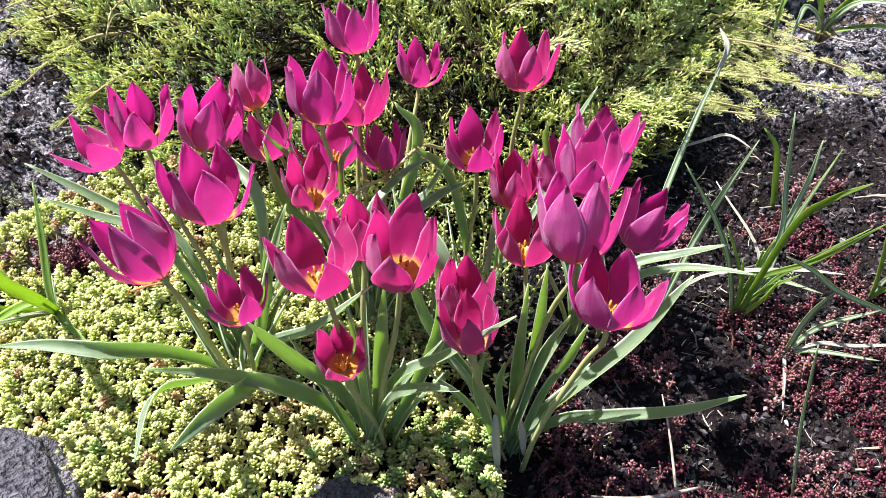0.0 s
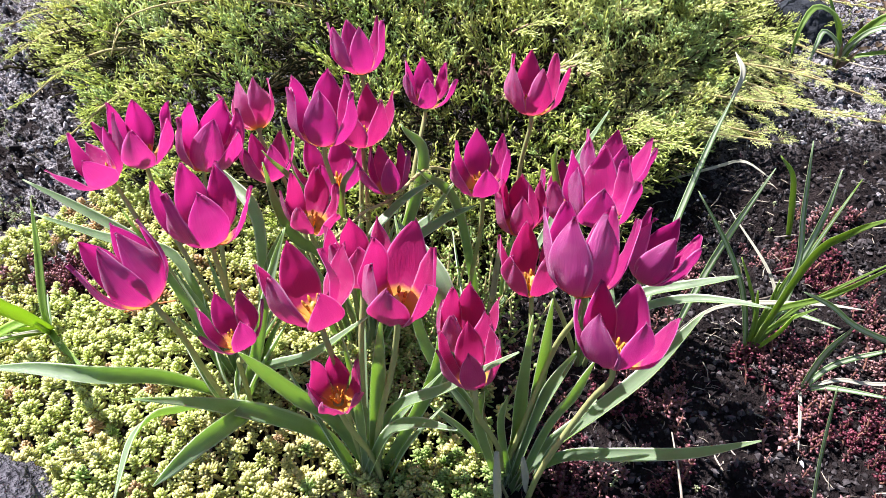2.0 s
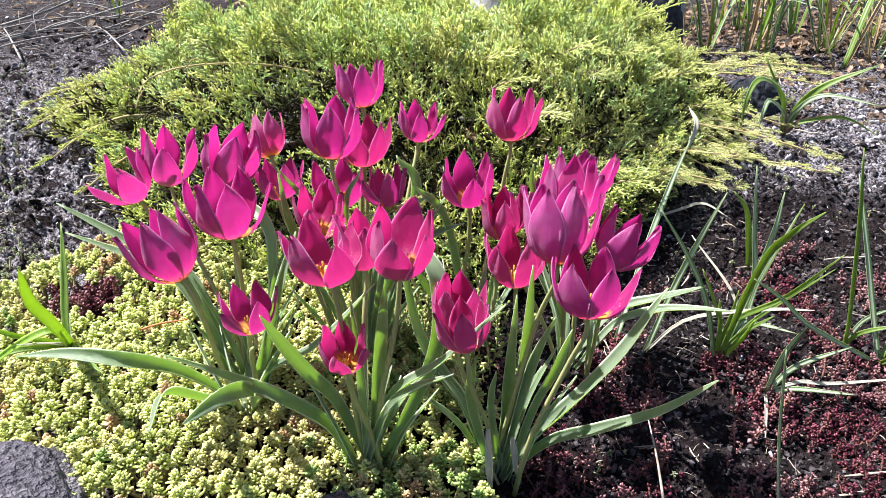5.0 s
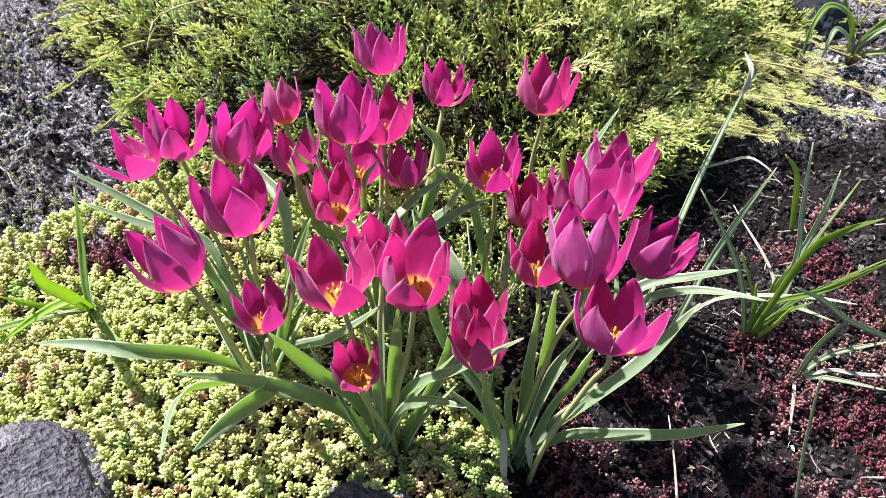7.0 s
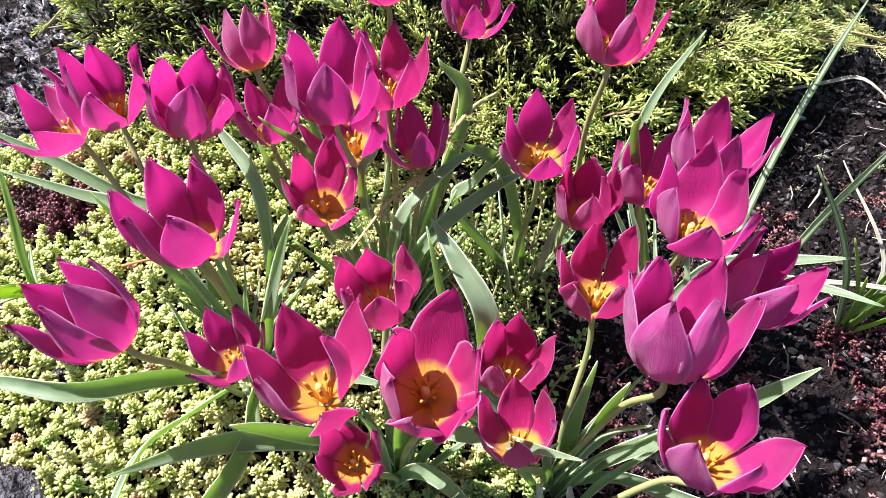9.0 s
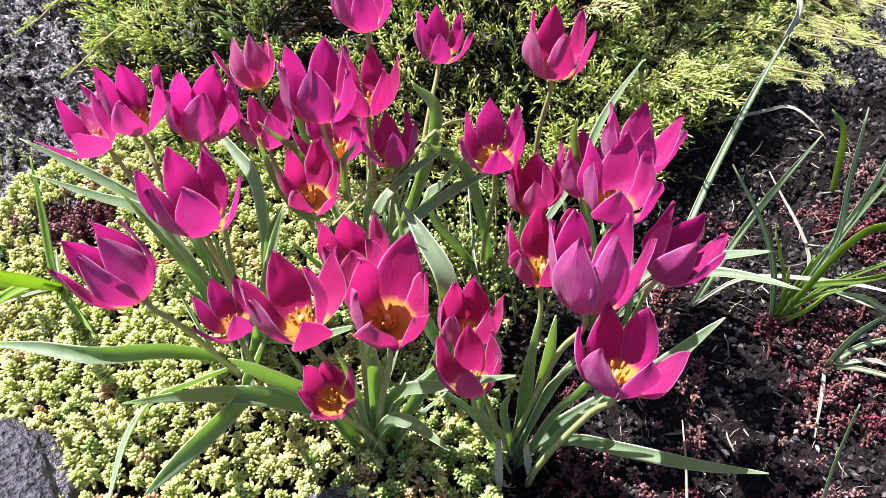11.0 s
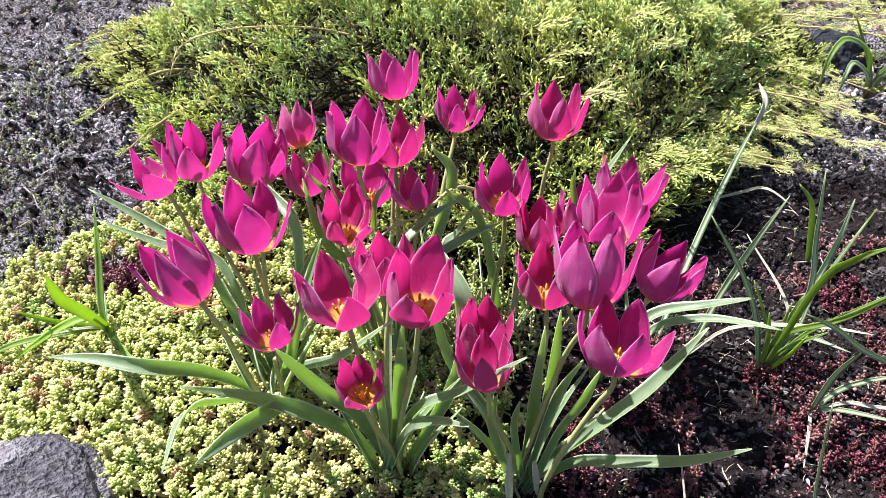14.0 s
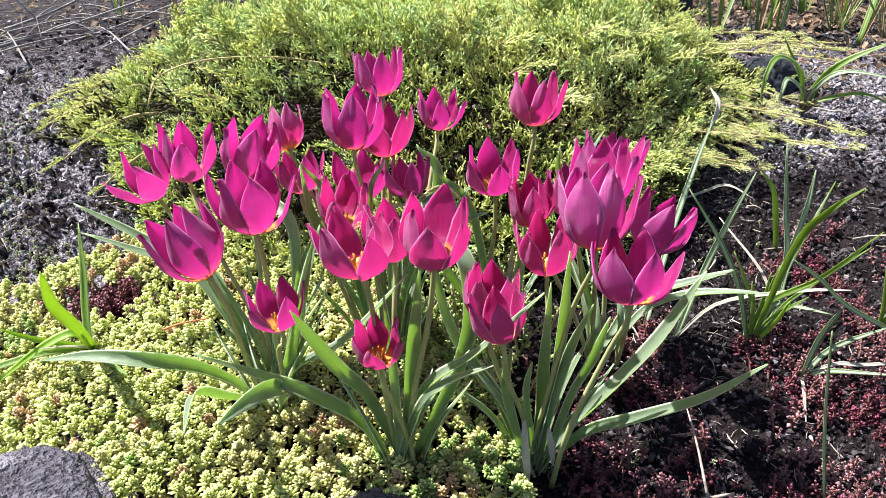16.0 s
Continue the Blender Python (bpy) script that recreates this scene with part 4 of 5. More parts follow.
# ---- soil crumbs and litter ----
def crumb(seed, fine):
    """An uneven lump: of eight faces where it is tiny, else of twenty."""
    rnd = random.Random(seed)
    if fine:
        v = np.array([(1, 0, 0), (-1, 0, 0), (0, 1, 0), (0, -1, 0), (0, 0, 1), (0, 0, -1)], dtype=float)
        f = [(0, 2, 4), (2, 1, 4), (1, 3, 4), (3, 0, 4), (2, 0, 5), (1, 2, 5), (3, 1, 5), (0, 3, 5)]
    else:
        g = (1 + 5 ** 0.5) / 2
        v = np.array([(-1, g, 0), (1, g, 0), (-1, -g, 0), (1, -g, 0), (0, -1, g), (0, 1, g), (0, -1, -g), (0, 1, -g), (g, 0, -1), (g, 0, 1), (-g, 0, -1), (-g, 0, 1)], dtype=float) / 1.9
        f = [(0, 11, 5), (0, 5, 1), (0, 1, 7), (0, 7, 10), (0, 10, 11), (1, 5, 9), (5, 11, 4), (11, 10, 2), (10, 7, 6), (7, 1, 8), (3, 9, 4), (3, 4, 2), (3, 2, 6), (3, 6, 8), (3, 8, 9), (4, 9, 5), (2, 4, 11), (6, 2, 10), (8, 6, 7), (9, 8, 1)]
    v = v * np.array([[rnd.uniform(0.65, 1.3)] for _ in range(len(v))]) * np.array([rnd.uniform(0.8, 1.5), rnd.uniform(0.7, 1.1), rnd.uniform(0.5, 0.9)])
    return v, np.array(f), np.zeros(len(f), dtype=int)


def soil_crumbs():
    rnd = random.Random(21)
    kinds = [crumb(i, i < 6) for i in range(12)]
    dark, pale = [], []
    while len(dark) + len(pale) < 32000:
        zone = rnd.random()
        if zone < 0.14:
            x, y, far = rnd.gauss(0, 0.9), rnd.gauss(1.6, 0.5), 1.2
        elif zone < 0.44:
            x, y, far = rnd.gauss(-0.46, 0.16), rnd.gauss(0.70, 0.24), 1.0
        else:
            x, y, far = rnd.gauss(0.34, 0.22), rnd.gauss(0.58, 0.30), 1.0
        if sedum_edge(x, y) > 0.02 or juniper_height(x, y + 0.0) > 0.06:
            continue
        big = rnd.random() ** 4
        size = (0.0009 + 0.0022 * big) * (1 + 0.5 * smooth(0.45, 0.8, y)) * far
        grit = 0.01 + 0.99 * smooth(0.64, 0.76, y) * smooth(-0.35, 0.25, noise.noise(Vector((x * 7, y * 7, 15))) + 0.15 * smooth(0.2, 0.34, x)) + 0.90 * smooth(-0.20, -0.30, x) * smooth(-0.12, 0.16, noise.noise(Vector((x * 42, y * 42, 31)))) - 0.3 * smooth(1.1, 1.3, y)
        (pale if rnd.random() < grit else dark).append((rnd.randrange(6) if big < 0.5 else rnd.randrange(6, 12), tilt_matrix(rnd, 1.5, size), np.array([x, y, soil_z(x, y) + size * 0.3])))
    while len(dark) + len(pale) < 42000:
        x, y = rnd.uniform(0.06, 0.42), rnd.uniform(0.16, 0.56)
        if sedum_edge(x, y) > 0.0:
            continue
        big = rnd.random() ** 3
        size = 0.0008 + 0.0026 * big
        dark.append((rnd.randrange(6), tilt_matrix(rnd, 1.5, size), np.array([x, y, soil_z(x, y) + size * 0.3])))
    for mx, sx, my, sy, count in ((-0.85, 0.28, 1.35, 0.35, 900), (0.80, 0.32, 1.20, 0.28, 600), (-0.48, 0.14, 0.68, 0.24, 500), (0.42, 0.15, 0.68, 0.16, 150)):
        for k in range(count):
            x, y = rnd.gauss(mx, sx), rnd.gauss(my, sy)
            if sedum_edge(x, y) > -0.02 or juniper_height(x, y) > 0.0 or y < 0.36:
                continue
            size = (0.0018 + 0.0034 * rnd.random() ** 3) * (1.5 if y > 1.0 else 1.0)
            dark.append((rnd.randrange(6, 12), tilt_matrix(rnd, 0.8, size), np.array([x, y, soil_z(x, y) + size * 0.4])))
    joined("soil_crumbs", kinds, dark, [M_CLOD], "loose dark brown soil crumbs and clods", "soil", flat=True)
    joined("grit", kinds, pale, [M_GRIT], "pale mauve-grey dry crumbs scattered over dark soil", "grit", flat=True)
    sticks = []
    v, f = tube(spline([(0, 0, 0), (0.5, 0.06, 0.04), (1, -0.02, 0)], 3), [0.030, 0.036, 0.012], 3)
    f = [q for q in f if len(q) == 4]
    kind = (np.array(v), np.array([(a, b, c) for a, b, c, d in f] + [(a, c, d) for a, b, c, d in f]), np.zeros(2 * len(f), dtype=int))
    for i in range(3600):
        x, y = rnd.uniform(-0.9, 0.9), rnd.uniform(0.14, 1.5)
        if sedum_edge(x, y) > 0.0:
            continue
        m = tilt_matrix(rnd, 0.35, 0.006 + 0.028 * rnd.random() ** 2)
        sticks.append((0, m, np.array([x, y, soil_z(x, y) + 0.002])))
    for i in range(1500):
        x, y = rnd.uniform(0.05, 0.55), rnd.uniform(0.14, 0.62)
        if sedum_edge(x, y) > 0.0:
            continue
        sticks.append((0, tilt_matrix(rnd, 0.5, 0.003 + 0.010 * rnd.random() ** 2), np.array([x, y, soil_z(x, y) + 0.002])))
    joined("dry_litter", [kind], sticks, [M_LITTER], "thin dry stalks and needles strewn over the soil", "plant litter")


soil_crumbs()


# ---- juniper ----
def cord(pts, tris, slots, a, b, r, slot):
    """A blunt three-sided twig tip from a to b, thickest near its end."""
    d = unit(b - a)
    s = unit(np.cross(d, [0.3, 0.2, 1.0]))
    t = np.cross(d, s)
    i = len(pts)
    pts.append(a)
    for k in range(3):
        an = 2.0944 * k
        pts.append(a + (b - a) * 0.78 + r * (math.cos(an) * s + math.sin(an) * t))
    pts.append(b)
    for k in range(3):
        j = (k + 1) % 3
        tris.extend([(i, i + 1 + j, i + 1 + k), (i + 1 + k, i + 1 + j, i + 4)])
        slots.extend([slot, slot])


def spray(seed, length, spread=1.0):
    """A flat feathery juniper shoot along +x: side twigs to both sides, each set with blunt scale-leaf tips."""
    rnd = random.Random(seed)
    pts, tris, slots = [], [], []
    axis = spline([(0, 0, 0), (length * 0.5, rnd.uniform(-0.1, 0.1) * length, rnd.uniform(0.0, 0.10) * length), (length, rnd.uniform(-0.15, 0.15) * length, rnd.uniform(-0.10, 0.15) * length)], 12)
    for i in range(0, 11, 2):
        cord(pts, tris, slots, axis[i], axis[min(11, i + 3)], 0.0011, 1 if i < 6 else 0)
    n = 9
    for i in range(n):
        s = 0.15 + 0.84 * i / n
        p = axis[int(s * 11)] + (axis[min(11, int(s * 11) + 1)] - axis[int(s * 11)]) * (s * 11 % 1)
        for side in (1, -1):
            if rnd.random() < 0.12:
                continue
            ang = side * radians(rnd.uniform(26, 48)) * spread
            ln = length * (0.36 * (1 - s) + 0.13) * rnd.uniform(0.65, 1.2)
            d = unit((math.cos(ang), math.sin(ang), rnd.uniform(-0.15, 0.30)))
            q = p + d * ln
            cord(pts, tris, slots, p, q, 0.0008, 0)
            m = max(1, int(ln / 0.0052))
            for k in range(m):
                b = p + (q - p) * (k + 0.5) / m
                for sd in (1, -1):
                    a2 = ang + sd * radians(rnd.uniform(24, 44))
                    e = unit((math.cos(a2), math.sin(a2), rnd.uniform(-0.2, 0.4)))
                    cord(pts, tris, slots, b, b + e * rnd.uniform(0.0045, 0.008), 0.0008, 0)
    return np.array(pts), np.array(tris), np.array(slots)


def bristle(seed):
    """A forked feathery sprig along +x: two thin axes set with short pointed scale-leaf tips."""
    rnd = random.Random(seed)
    pts, tris, slots = [], [], []
    for j in range(2):
        a = np.array([rnd.uniform(-0.004, 0.003), rnd.uniform(-0.005, 0.005), rnd.uniform(-0.005, 0.005)])
        d = unit((1.0, rnd.gauss(0, 0.34), rnd.gauss(0, 0.34)))
        ln = rnd.uniform(0.014, 0.023)
        b = a + d * ln
        cord(pts, tris, slots, a, b, 0.0007, 0)
        for k in range(5):
            c = a + (b - a) * (0.22 + 0.15 * k + rnd.uniform(-0.05, 0.05))
            an = k * 2.4 + rnd.uniform(-0.5, 0.5)
            out = np.array([0.0, math.cos(an), math.sin(an)])
            e = unit(d * rnd.uniform(0.9, 1.5) + out * rnd.uniform(0.5, 0.9))
            cord(pts, tris, slots, c, c + e * rnd.uniform(0.0045, 0.0085), rnd.uniform(0.00055, 0.0008), 0)
    return np.array(pts), np.array(tris), np.array(slots)


def turned(d, up):
    """Axes with x along d and z near up."""
    d = unit(d)
    s = unit(np.cross(up, d))
    return np.stack([d, s, np.cross(d, s)], 1)


def flow(x, y, depth):
    """The way the shoots grow at this place: up in the middle, outward at the flanks, wandering."""
    wx = noise.noise(Vector((x * 8, y * 8, 71)))
    wy = noise.noise(Vector((x * 8, y * 8, 83)))
    return np.array([1.2 * (x + 0.08) - 0.25 + 0.7 * wx, -0.75 * smooth(0.16, 0.0, depth) + 0.6 * wy - 0.20, 0.85])


def juniper():
    rnd = random.Random(14)
    kinds = [spray(i, 0.044 + 0.006 * (i % 4)) for i in range(9)]
    holder = thing("juniper", (-0.05, 0.85, ground_z(-0.05, 0.85)), "low spreading juniper with feathery yellow-green shoots behind the tulips", "juniper shrub")
    base = np.array(holder.location)
    gold, grey = [], []
    tries = 0
    while len(gold) + len(grey) < 230 and tries < 90000:
        tries += 1
        x, y = rnd.uniform(-0.66, 0.50), rnd.uniform(0.42, 1.10)
        dome = juniper_height(x, y)
        if dome <= 0:
            continue
        depth = y - juniper_front(x)
        level = rnd.random() ** 0.6 if depth < 0.14 else rnd.uniform(0.80, 1.0)
        z = ground_z(x, y) + dome * level + 0.002
        d = unit(flow(x, y, depth) + np.array([rnd.gauss(0, 0.3), rnd.gauss(0, 0.3), -0.45]))
        m = turned(d, np.array([0.4 * rnd.gauss(0, 1), -0.4 + 0.4 * rnd.gauss(0, 1), 1.0])) * rnd.uniform(0.75, 1.15)
        item = (rnd.randrange(9), m, np.array([x, y, z]) - d * 0.026 - base)
        (grey if rnd.random() < 0.06 + 0.40 * smooth(0.10, 0.4, noise.noise(Vector((x * 3.5 + 2, y * 3.5, 7)))) else gold).append(item)
    for k in range(1, 15):
        a = -2.7 + 2.9 * k / 15 + rnd.uniform(-0.08, 0.08)
        reach = 0.20 + 0.08 * rnd.random()
        end = np.array([reach * 1.3 * math.cos(a), reach * math.sin(a), 0.02 + 0.015 * rnd.random()])
        line = spline([(0, 0, 0), end * 0.5 + np.array([0, 0, 0.01]), end], 10)
        v, f = tube(line, [0.009 - 0.0007 * i for i in range(10)], 7)
        part("limb", mesh_of("limb", v, f, [M_BARK]), holder, "brown woody limb")
    # long low shoots trailing over the soil at both flanks: start, heading, length
    trails = [(0.09 + 0.014 * k + rnd.uniform(-0.03, 0.03), 0.60 + 0.017 * k + rnd.uniform(-0.05, 0.06), 0.035 + 0.03 * rnd.random(), rnd.uniform(-0.62, 0.10), rnd.uniform(0.10, 0.17)) for k in range(15)]
    trails += [(rnd.uniform(0.13, 0.26), 0, 0.030 + 0.025 * rnd.random(), rnd.uniform(-0.55, 0.15), rnd.uniform(0.07, 0.14)) for k in range(13)]
    trails += [(0.34, 0.93, 0.075, 0.10, 0.22), (0.32, 0.90, 0.070, -0.12, 0.20), (0.30, 0.96, 0.085, 0.25, 0.24), (0.36, 0.97, 0.06, 0.0, 0.20)]
    trails += [(-0.30, 0.62, 0.06, 3.75, 0.07), (-0.36, 0.70, 0.05, 3.5, 0.08), (-0.42, 0.78, 0.05, 3.35, 0.09), (-0.46, 0.86, 0.05, 3.2, 0.10)]
    trails += [(0.20, 0.66, 0.055, -0.22, 0.25), (0.17, 0.60, 0.06, -0.35, 0.17), (0.12, 0.56, 0.07, -0.50, 0.13), (0.24, 0.72, 0.06, -0.15, 0.22)]
    pale = []
    for x, y, up, yaw, ln in trails:
        y = y or 0.57 + 1.05 * (x - 0.10) + rnd.uniform(-0.04, 0.12)
        way = np.array([math.cos(yaw), math.sin(yaw), 0])
        a = np.array([x, y, ground_z(x, y) + up])
        e = a + way * ln
        if x > 0:
            e[1] = max(e[1], 0.575 + 0.25 * (e[0] - 0.10))
        e[2] = ground_z(e[0], e[1]) + (0.052 if x >= 0.30 and y >= 0.90 else 0.014) + 0.016 * rnd.random()
        mid = (a + e) / 2 + np.array([0.1 * way[1], -0.1 * way[0], 0]) * ln * rnd.uniform(-1, 1) + np.array([0, 0, 0.006])
        line = spline([a - way * 0.03, a, mid, e], 16)
        v, f = tube(line - base, [0.0019 - 0.00007 * i for i in range(16)], 5)
        part("shoot", mesh_of("shoot", v, f, [M_SHOOT]), holder, "thin tan trailing shoot")
        n = int(ln / 0.0125)
        for j in range(n):
            s = 0.22 + 0.78 * (j + rnd.uniform(0, 0.6)) / n
            i = min(14, int(s * 15))
            t = unit(line[i + 1] - line[i])
            sd = (1 if j % 2 else -1) * radians(rnd.uniform(25, 55)) if j < n - 1 else 0.0
            d = np.array([math.cos(sd) * t[0] - math.sin(sd) * t[1], math.sin(sd) * t[0] + math.cos(sd) * t[1], t[2] + rnd.uniform(-0.05, 0.25)])
            m = turned(d, np.array([rnd.gauss(0, 0.25), rnd.gauss(0, 0.25) - 0.2, 1.0])) * (1.0 - 0.35 * s) * rnd.uniform(0.4, 0.9)
            (pale if x > 0 and rnd.random() < 0.7 else gold).append((rnd.randrange(9), m, line[i] - base))
    # flat pale shoots lying over the front of the shrub, reaching to the open side
    placed = 0
    while placed < 15:
        x = rnd.uniform(0.04, 0.32)
        depth = rnd.uniform(0.01, 0.24)
        y = juniper_front(x) + depth
        dome = juniper_height(x, y)
        if dome <= 0:
            continue
        placed += 1
        d = np.array([0.9, rnd.uniform(-0.7, 0.2), rnd.uniform(-0.05, 0.35)])
        m = turned(d, np.array([-0.35 + rnd.gauss(0, 0.2), -0.25 + rnd.gauss(0, 0.2), 1.0])) * rnd.uniform(0.7, 1.15)
        (pale if rnd.random() < 0.35 else gold).append((rnd.randrange(9), m, np.array([x, y, ground_z(x, y) + dome + 0.010]) - base))
    # a half-dry sprig that reaches out of the shrub across the tulip leaves
    line = spline([(0.006, 0.520, 0.085), (-0.008, 0.450, 0.125), (-0.024, 0.385, 0.140), (-0.037, 0.352, 0.150), (-0.048, 0.319, 0.154)], 20)
    v, f = tube(line - base, [0.0016 - 0.00005 * i for i in range(20)], 5)
    part("shoot", mesh_of("shoot", v, f, [M_SHOOT]), holder, "half-dry sprig")
    for i in range(3, 19):
        t = unit(line[i + 1] - line[i])
        sd = (1 if i % 2 else -1) * radians(rnd.uniform(20, 50))
        d = np.array([math.cos(sd) * t[0] - math.sin(sd) * t[1], math.sin(sd) * t[0] + math.cos(sd) * t[1], t[2] + rnd.uniform(-0.1, 0.2)])
        gold.append((rnd.randrange(9), turned(d, np.array([0.0, -0.3, 1.0])) * rnd.uniform(0.16, 0.30), line[i] - base))
    tufts = [bristle(200 + i) for i in range(10)]
    fine, fine_grey, tries = [], [], 0
    while len(fine) + len(fine_grey) < 10400 and tries < 190000:
        tries += 1
        x, y = rnd.uniform(-0.64, 0.50), rnd.uniform(0.44, 1.10)
        dome = juniper_height(x, y)
        if dome <= 0:
            continue
        gap = noise.noise(Vector((x * 26, y * 26, 90)))
        depth = y - juniper_front(x)
        level = rnd.random() ** 0.6 if depth < 0.13 else rnd.uniform(0.92, 1.03) if rnd.random() < 0.76 else rnd.uniform(0.5, 0.84)
        if gap < 0.02 - 0.07 * smooth(-0.10, 0.02, x) + 0.20 * smooth(-0.06, -0.34, x):
            if rnd.random() < 0.9:
                continue
            level *= 0.62
        z = ground_z(x, y) + dome * level
        d = flow(x, y, depth) + np.array([rnd.gauss(0, 0.38), rnd.gauss(0, 0.38), 0.0])
        m = turned(d, np.array([rnd.gauss(0, 1), rnd.gauss(0, 1), 0.3])) * rnd.uniform(0.8, 1.25)
        item = (rnd.randrange(10), m, np.array([x, y, z]) - base)
        (fine_grey if rnd.random() < 0.10 + 0.35 * smooth(0.10, 0.4, noise.noise(Vector((x * 3.5 + 2, y * 3.5, 7)))) else fine).append(item)
    # dark tufts deep inside paint the shade seen through the gaps
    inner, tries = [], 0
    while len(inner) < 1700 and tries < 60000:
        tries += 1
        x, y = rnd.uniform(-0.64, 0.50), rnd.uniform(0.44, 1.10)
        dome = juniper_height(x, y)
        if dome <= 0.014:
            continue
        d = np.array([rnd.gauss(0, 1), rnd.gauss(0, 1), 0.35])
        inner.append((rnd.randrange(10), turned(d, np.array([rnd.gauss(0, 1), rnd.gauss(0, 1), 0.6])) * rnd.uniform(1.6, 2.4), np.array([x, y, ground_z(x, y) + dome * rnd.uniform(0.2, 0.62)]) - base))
    joined("inner_foliage", tufts, inner, [M_JUNIPER_INNER_SHADE], "old inner scale leaves, coloured near-black for the shade in the gaps", "", holder)
    joined("fine_gold_foliage", tufts, fine, [M_JUNIPER], "dense yellow-green scale-leaf tips", "", holder)
    joined("fine_grey_foliage", tufts, fine_grey, [M_JUNIPER_GREY], "dense blue-green scale-leaf tips", "", holder)
    for name, items, m, lab in (("pale_foliage", pale, M_JUNIPER_PALE, "cream-green feathery trailing shoots"), ("gold_foliage", gold, M_JUNIPER, "yellow-green feathery shoots"), ("grey_foliage", grey, M_JUNIPER_GREY, "blue-green feathery shoots")):
        joined(name, kinds, items, [m, M_BARK], lab, "", holder)


juniper()


# ---- grasses ----
def blade(parent, points, width, m=None, face=(0, -0.7, 0.7), label="", fold=0.5, taper=0.8):
    root = np.array(parent.location)
    me = ribbon(np.array(points) - root, width * 0.85, m or M_GRASS, face, fold, rows=14, cols=5, thick=0.0004, taper=taper, base=0.7)
    return part("blade", me, parent, label)


def iris_blades(parent, count, height, seed, width, lean, dry=0.15):
    rnd = random.Random(seed)
    x, y, z = parent.location
    for k in range(count):
        a = rnd.uniform(0, 6.283)
        r = height * lean * rnd.uniform(0.4, 1.0)
        h = height * rnd.uniform(0.55, 1.0) / (1 + 0.4 * lean)
        d = np.array([math.cos(a), math.sin(a), 0])
        root = np.array([x, y, z]) + d * 0.01
        pts = (root, root + d * r * 0.35 + np.array([0, 0, h * 0.8]), root + d * r + np.array([0, 0, h * (1.0 - 0.35 * lean * rnd.random())]))
        blade(parent, pts, width * rnd.uniform(0.45, 0.9), M_TAN if rnd.random() < dry else rnd.choice([M_GRASS, M_GRASS, M_GRASS_STRIPED]), face=(-d[0], -d[1], 0.4))


tuft = thing("grass_tuft", (0.232, 0.402, ground_z(0.232, 0.402)), "tuft of arching green and white-striped grass blades in red sedum", "grass")
blade(tuft, ((0.232, 0.402, -0.004), (0.243, 0.385, 0.096), (0.250, 0.366, 0.131), (0.256, 0.342, 0.158)), 0.0060, M_GRASS)
blade(tuft, ((0.232, 0.402, -0.004), (0.264, 0.430, 0.067), (0.275, 0.440, 0.101), (0.281, 0.449, 0.129)), 0.0052, M_GRASS_STRIPED)
blade(tuft, ((0.232, 0.402, -0.004), (0.276, 0.444, 0.058), (0.310, 0.470, 0.110)), 0.0035, M_GRASS)
blade(tuft, ((0.232, 0.402, -0.004), (0.221, 0.409, 0.046), (0.203, 0.413, 0.085), (0.173, 0.412, 0.132)), 0.0050, M_GRASS_STRIPED)
blade(tuft, ((0.232, 0.402, -0.004), (0.257, 0.420, 0.059), (0.257, 0.436, 0.103), (0.255, 0.449, 0.151)), 0.0050, M_GRASS_STRIPED)
blade(tuft, ((0.232, 0.402, -0.004), (0.253, 0.430, 0.036), (0.225, 0.479, 0.077)), 0.0026, M_LEAF_DRY)
blade(tuft, ((0.232, 0.402, -0.004), (0.239, 0.405, 0.034), (0.264, 0.381, 0.072), (0.283, 0.355, 0.121)), 0.0050, M_GRASS)
blade(tuft, ((0.232, 0.402, -0.004), (0.250, 0.413, 0.027), (0.260, 0.410, 0.032), (0.285, 0.390, 0.035)), 0.0050, M_GRASS_STRIPED)
blade(tuft, ((0.232, 0.402, -0.004), (0.230, 0.401, 0.031), (0.225, 0.400, 0.060)), 0.0045, M_GRASS)
blade(tuft, ((0.232, 0.402, -0.004), (0.242, 0.409, 0.019), (0.250, 0.420, 0.050)), 0.0045, M_GRASS)
blade(tuft, ((0.232, 0.402, -0.004), (0.247, 0.406, 0.021), (0.270, 0.400, 0.045)), 0.0045, M_GRASS)
blade(tuft, ((0.232, 0.402, -0.004), (0.258, 0.421, 0.028), (0.271, 0.438, 0.055), (0.301, 0.460, 0.105)), 0.0026, M_GRASS_STRIPED)
blade(tuft, ((0.232, 0.402, -0.004), (0.255, 0.409, 0.029), (0.273, 0.408, 0.049), (0.307, 0.400, 0.086)), 0.0034, M_GRASS)
blade(tuft, ((0.232, 0.402, -0.004), (0.244, 0.411, 0.027), (0.248, 0.417, 0.044), (0.254, 0.420, 0.062)), 0.0030, M_GRASS)
blade(tuft, ((0.232, 0.402, -0.004), (0.237, 0.407, 0.025), (0.241, 0.409, 0.045), (0.243, 0.410, 0.062)), 0.0030, M_GRASS)
blade(tuft, ((0.232, 0.402, -0.004), (0.245, 0.394, 0.026), (0.251, 0.390, 0.048)), 0.0034, M_LIME)
blade(tuft, ((0.232, 0.402, -0.004), (0.231, 0.405, 0.032), (0.221, 0.408, 0.061), (0.212, 0.410, 0.081)), 0.0030, M_GRASS)
tuft = thing("grass_tuft", (0.262, 0.372, ground_z(0.262, 0.372)), "low tuft of spreading striped grass blades, partly dry", "grass")
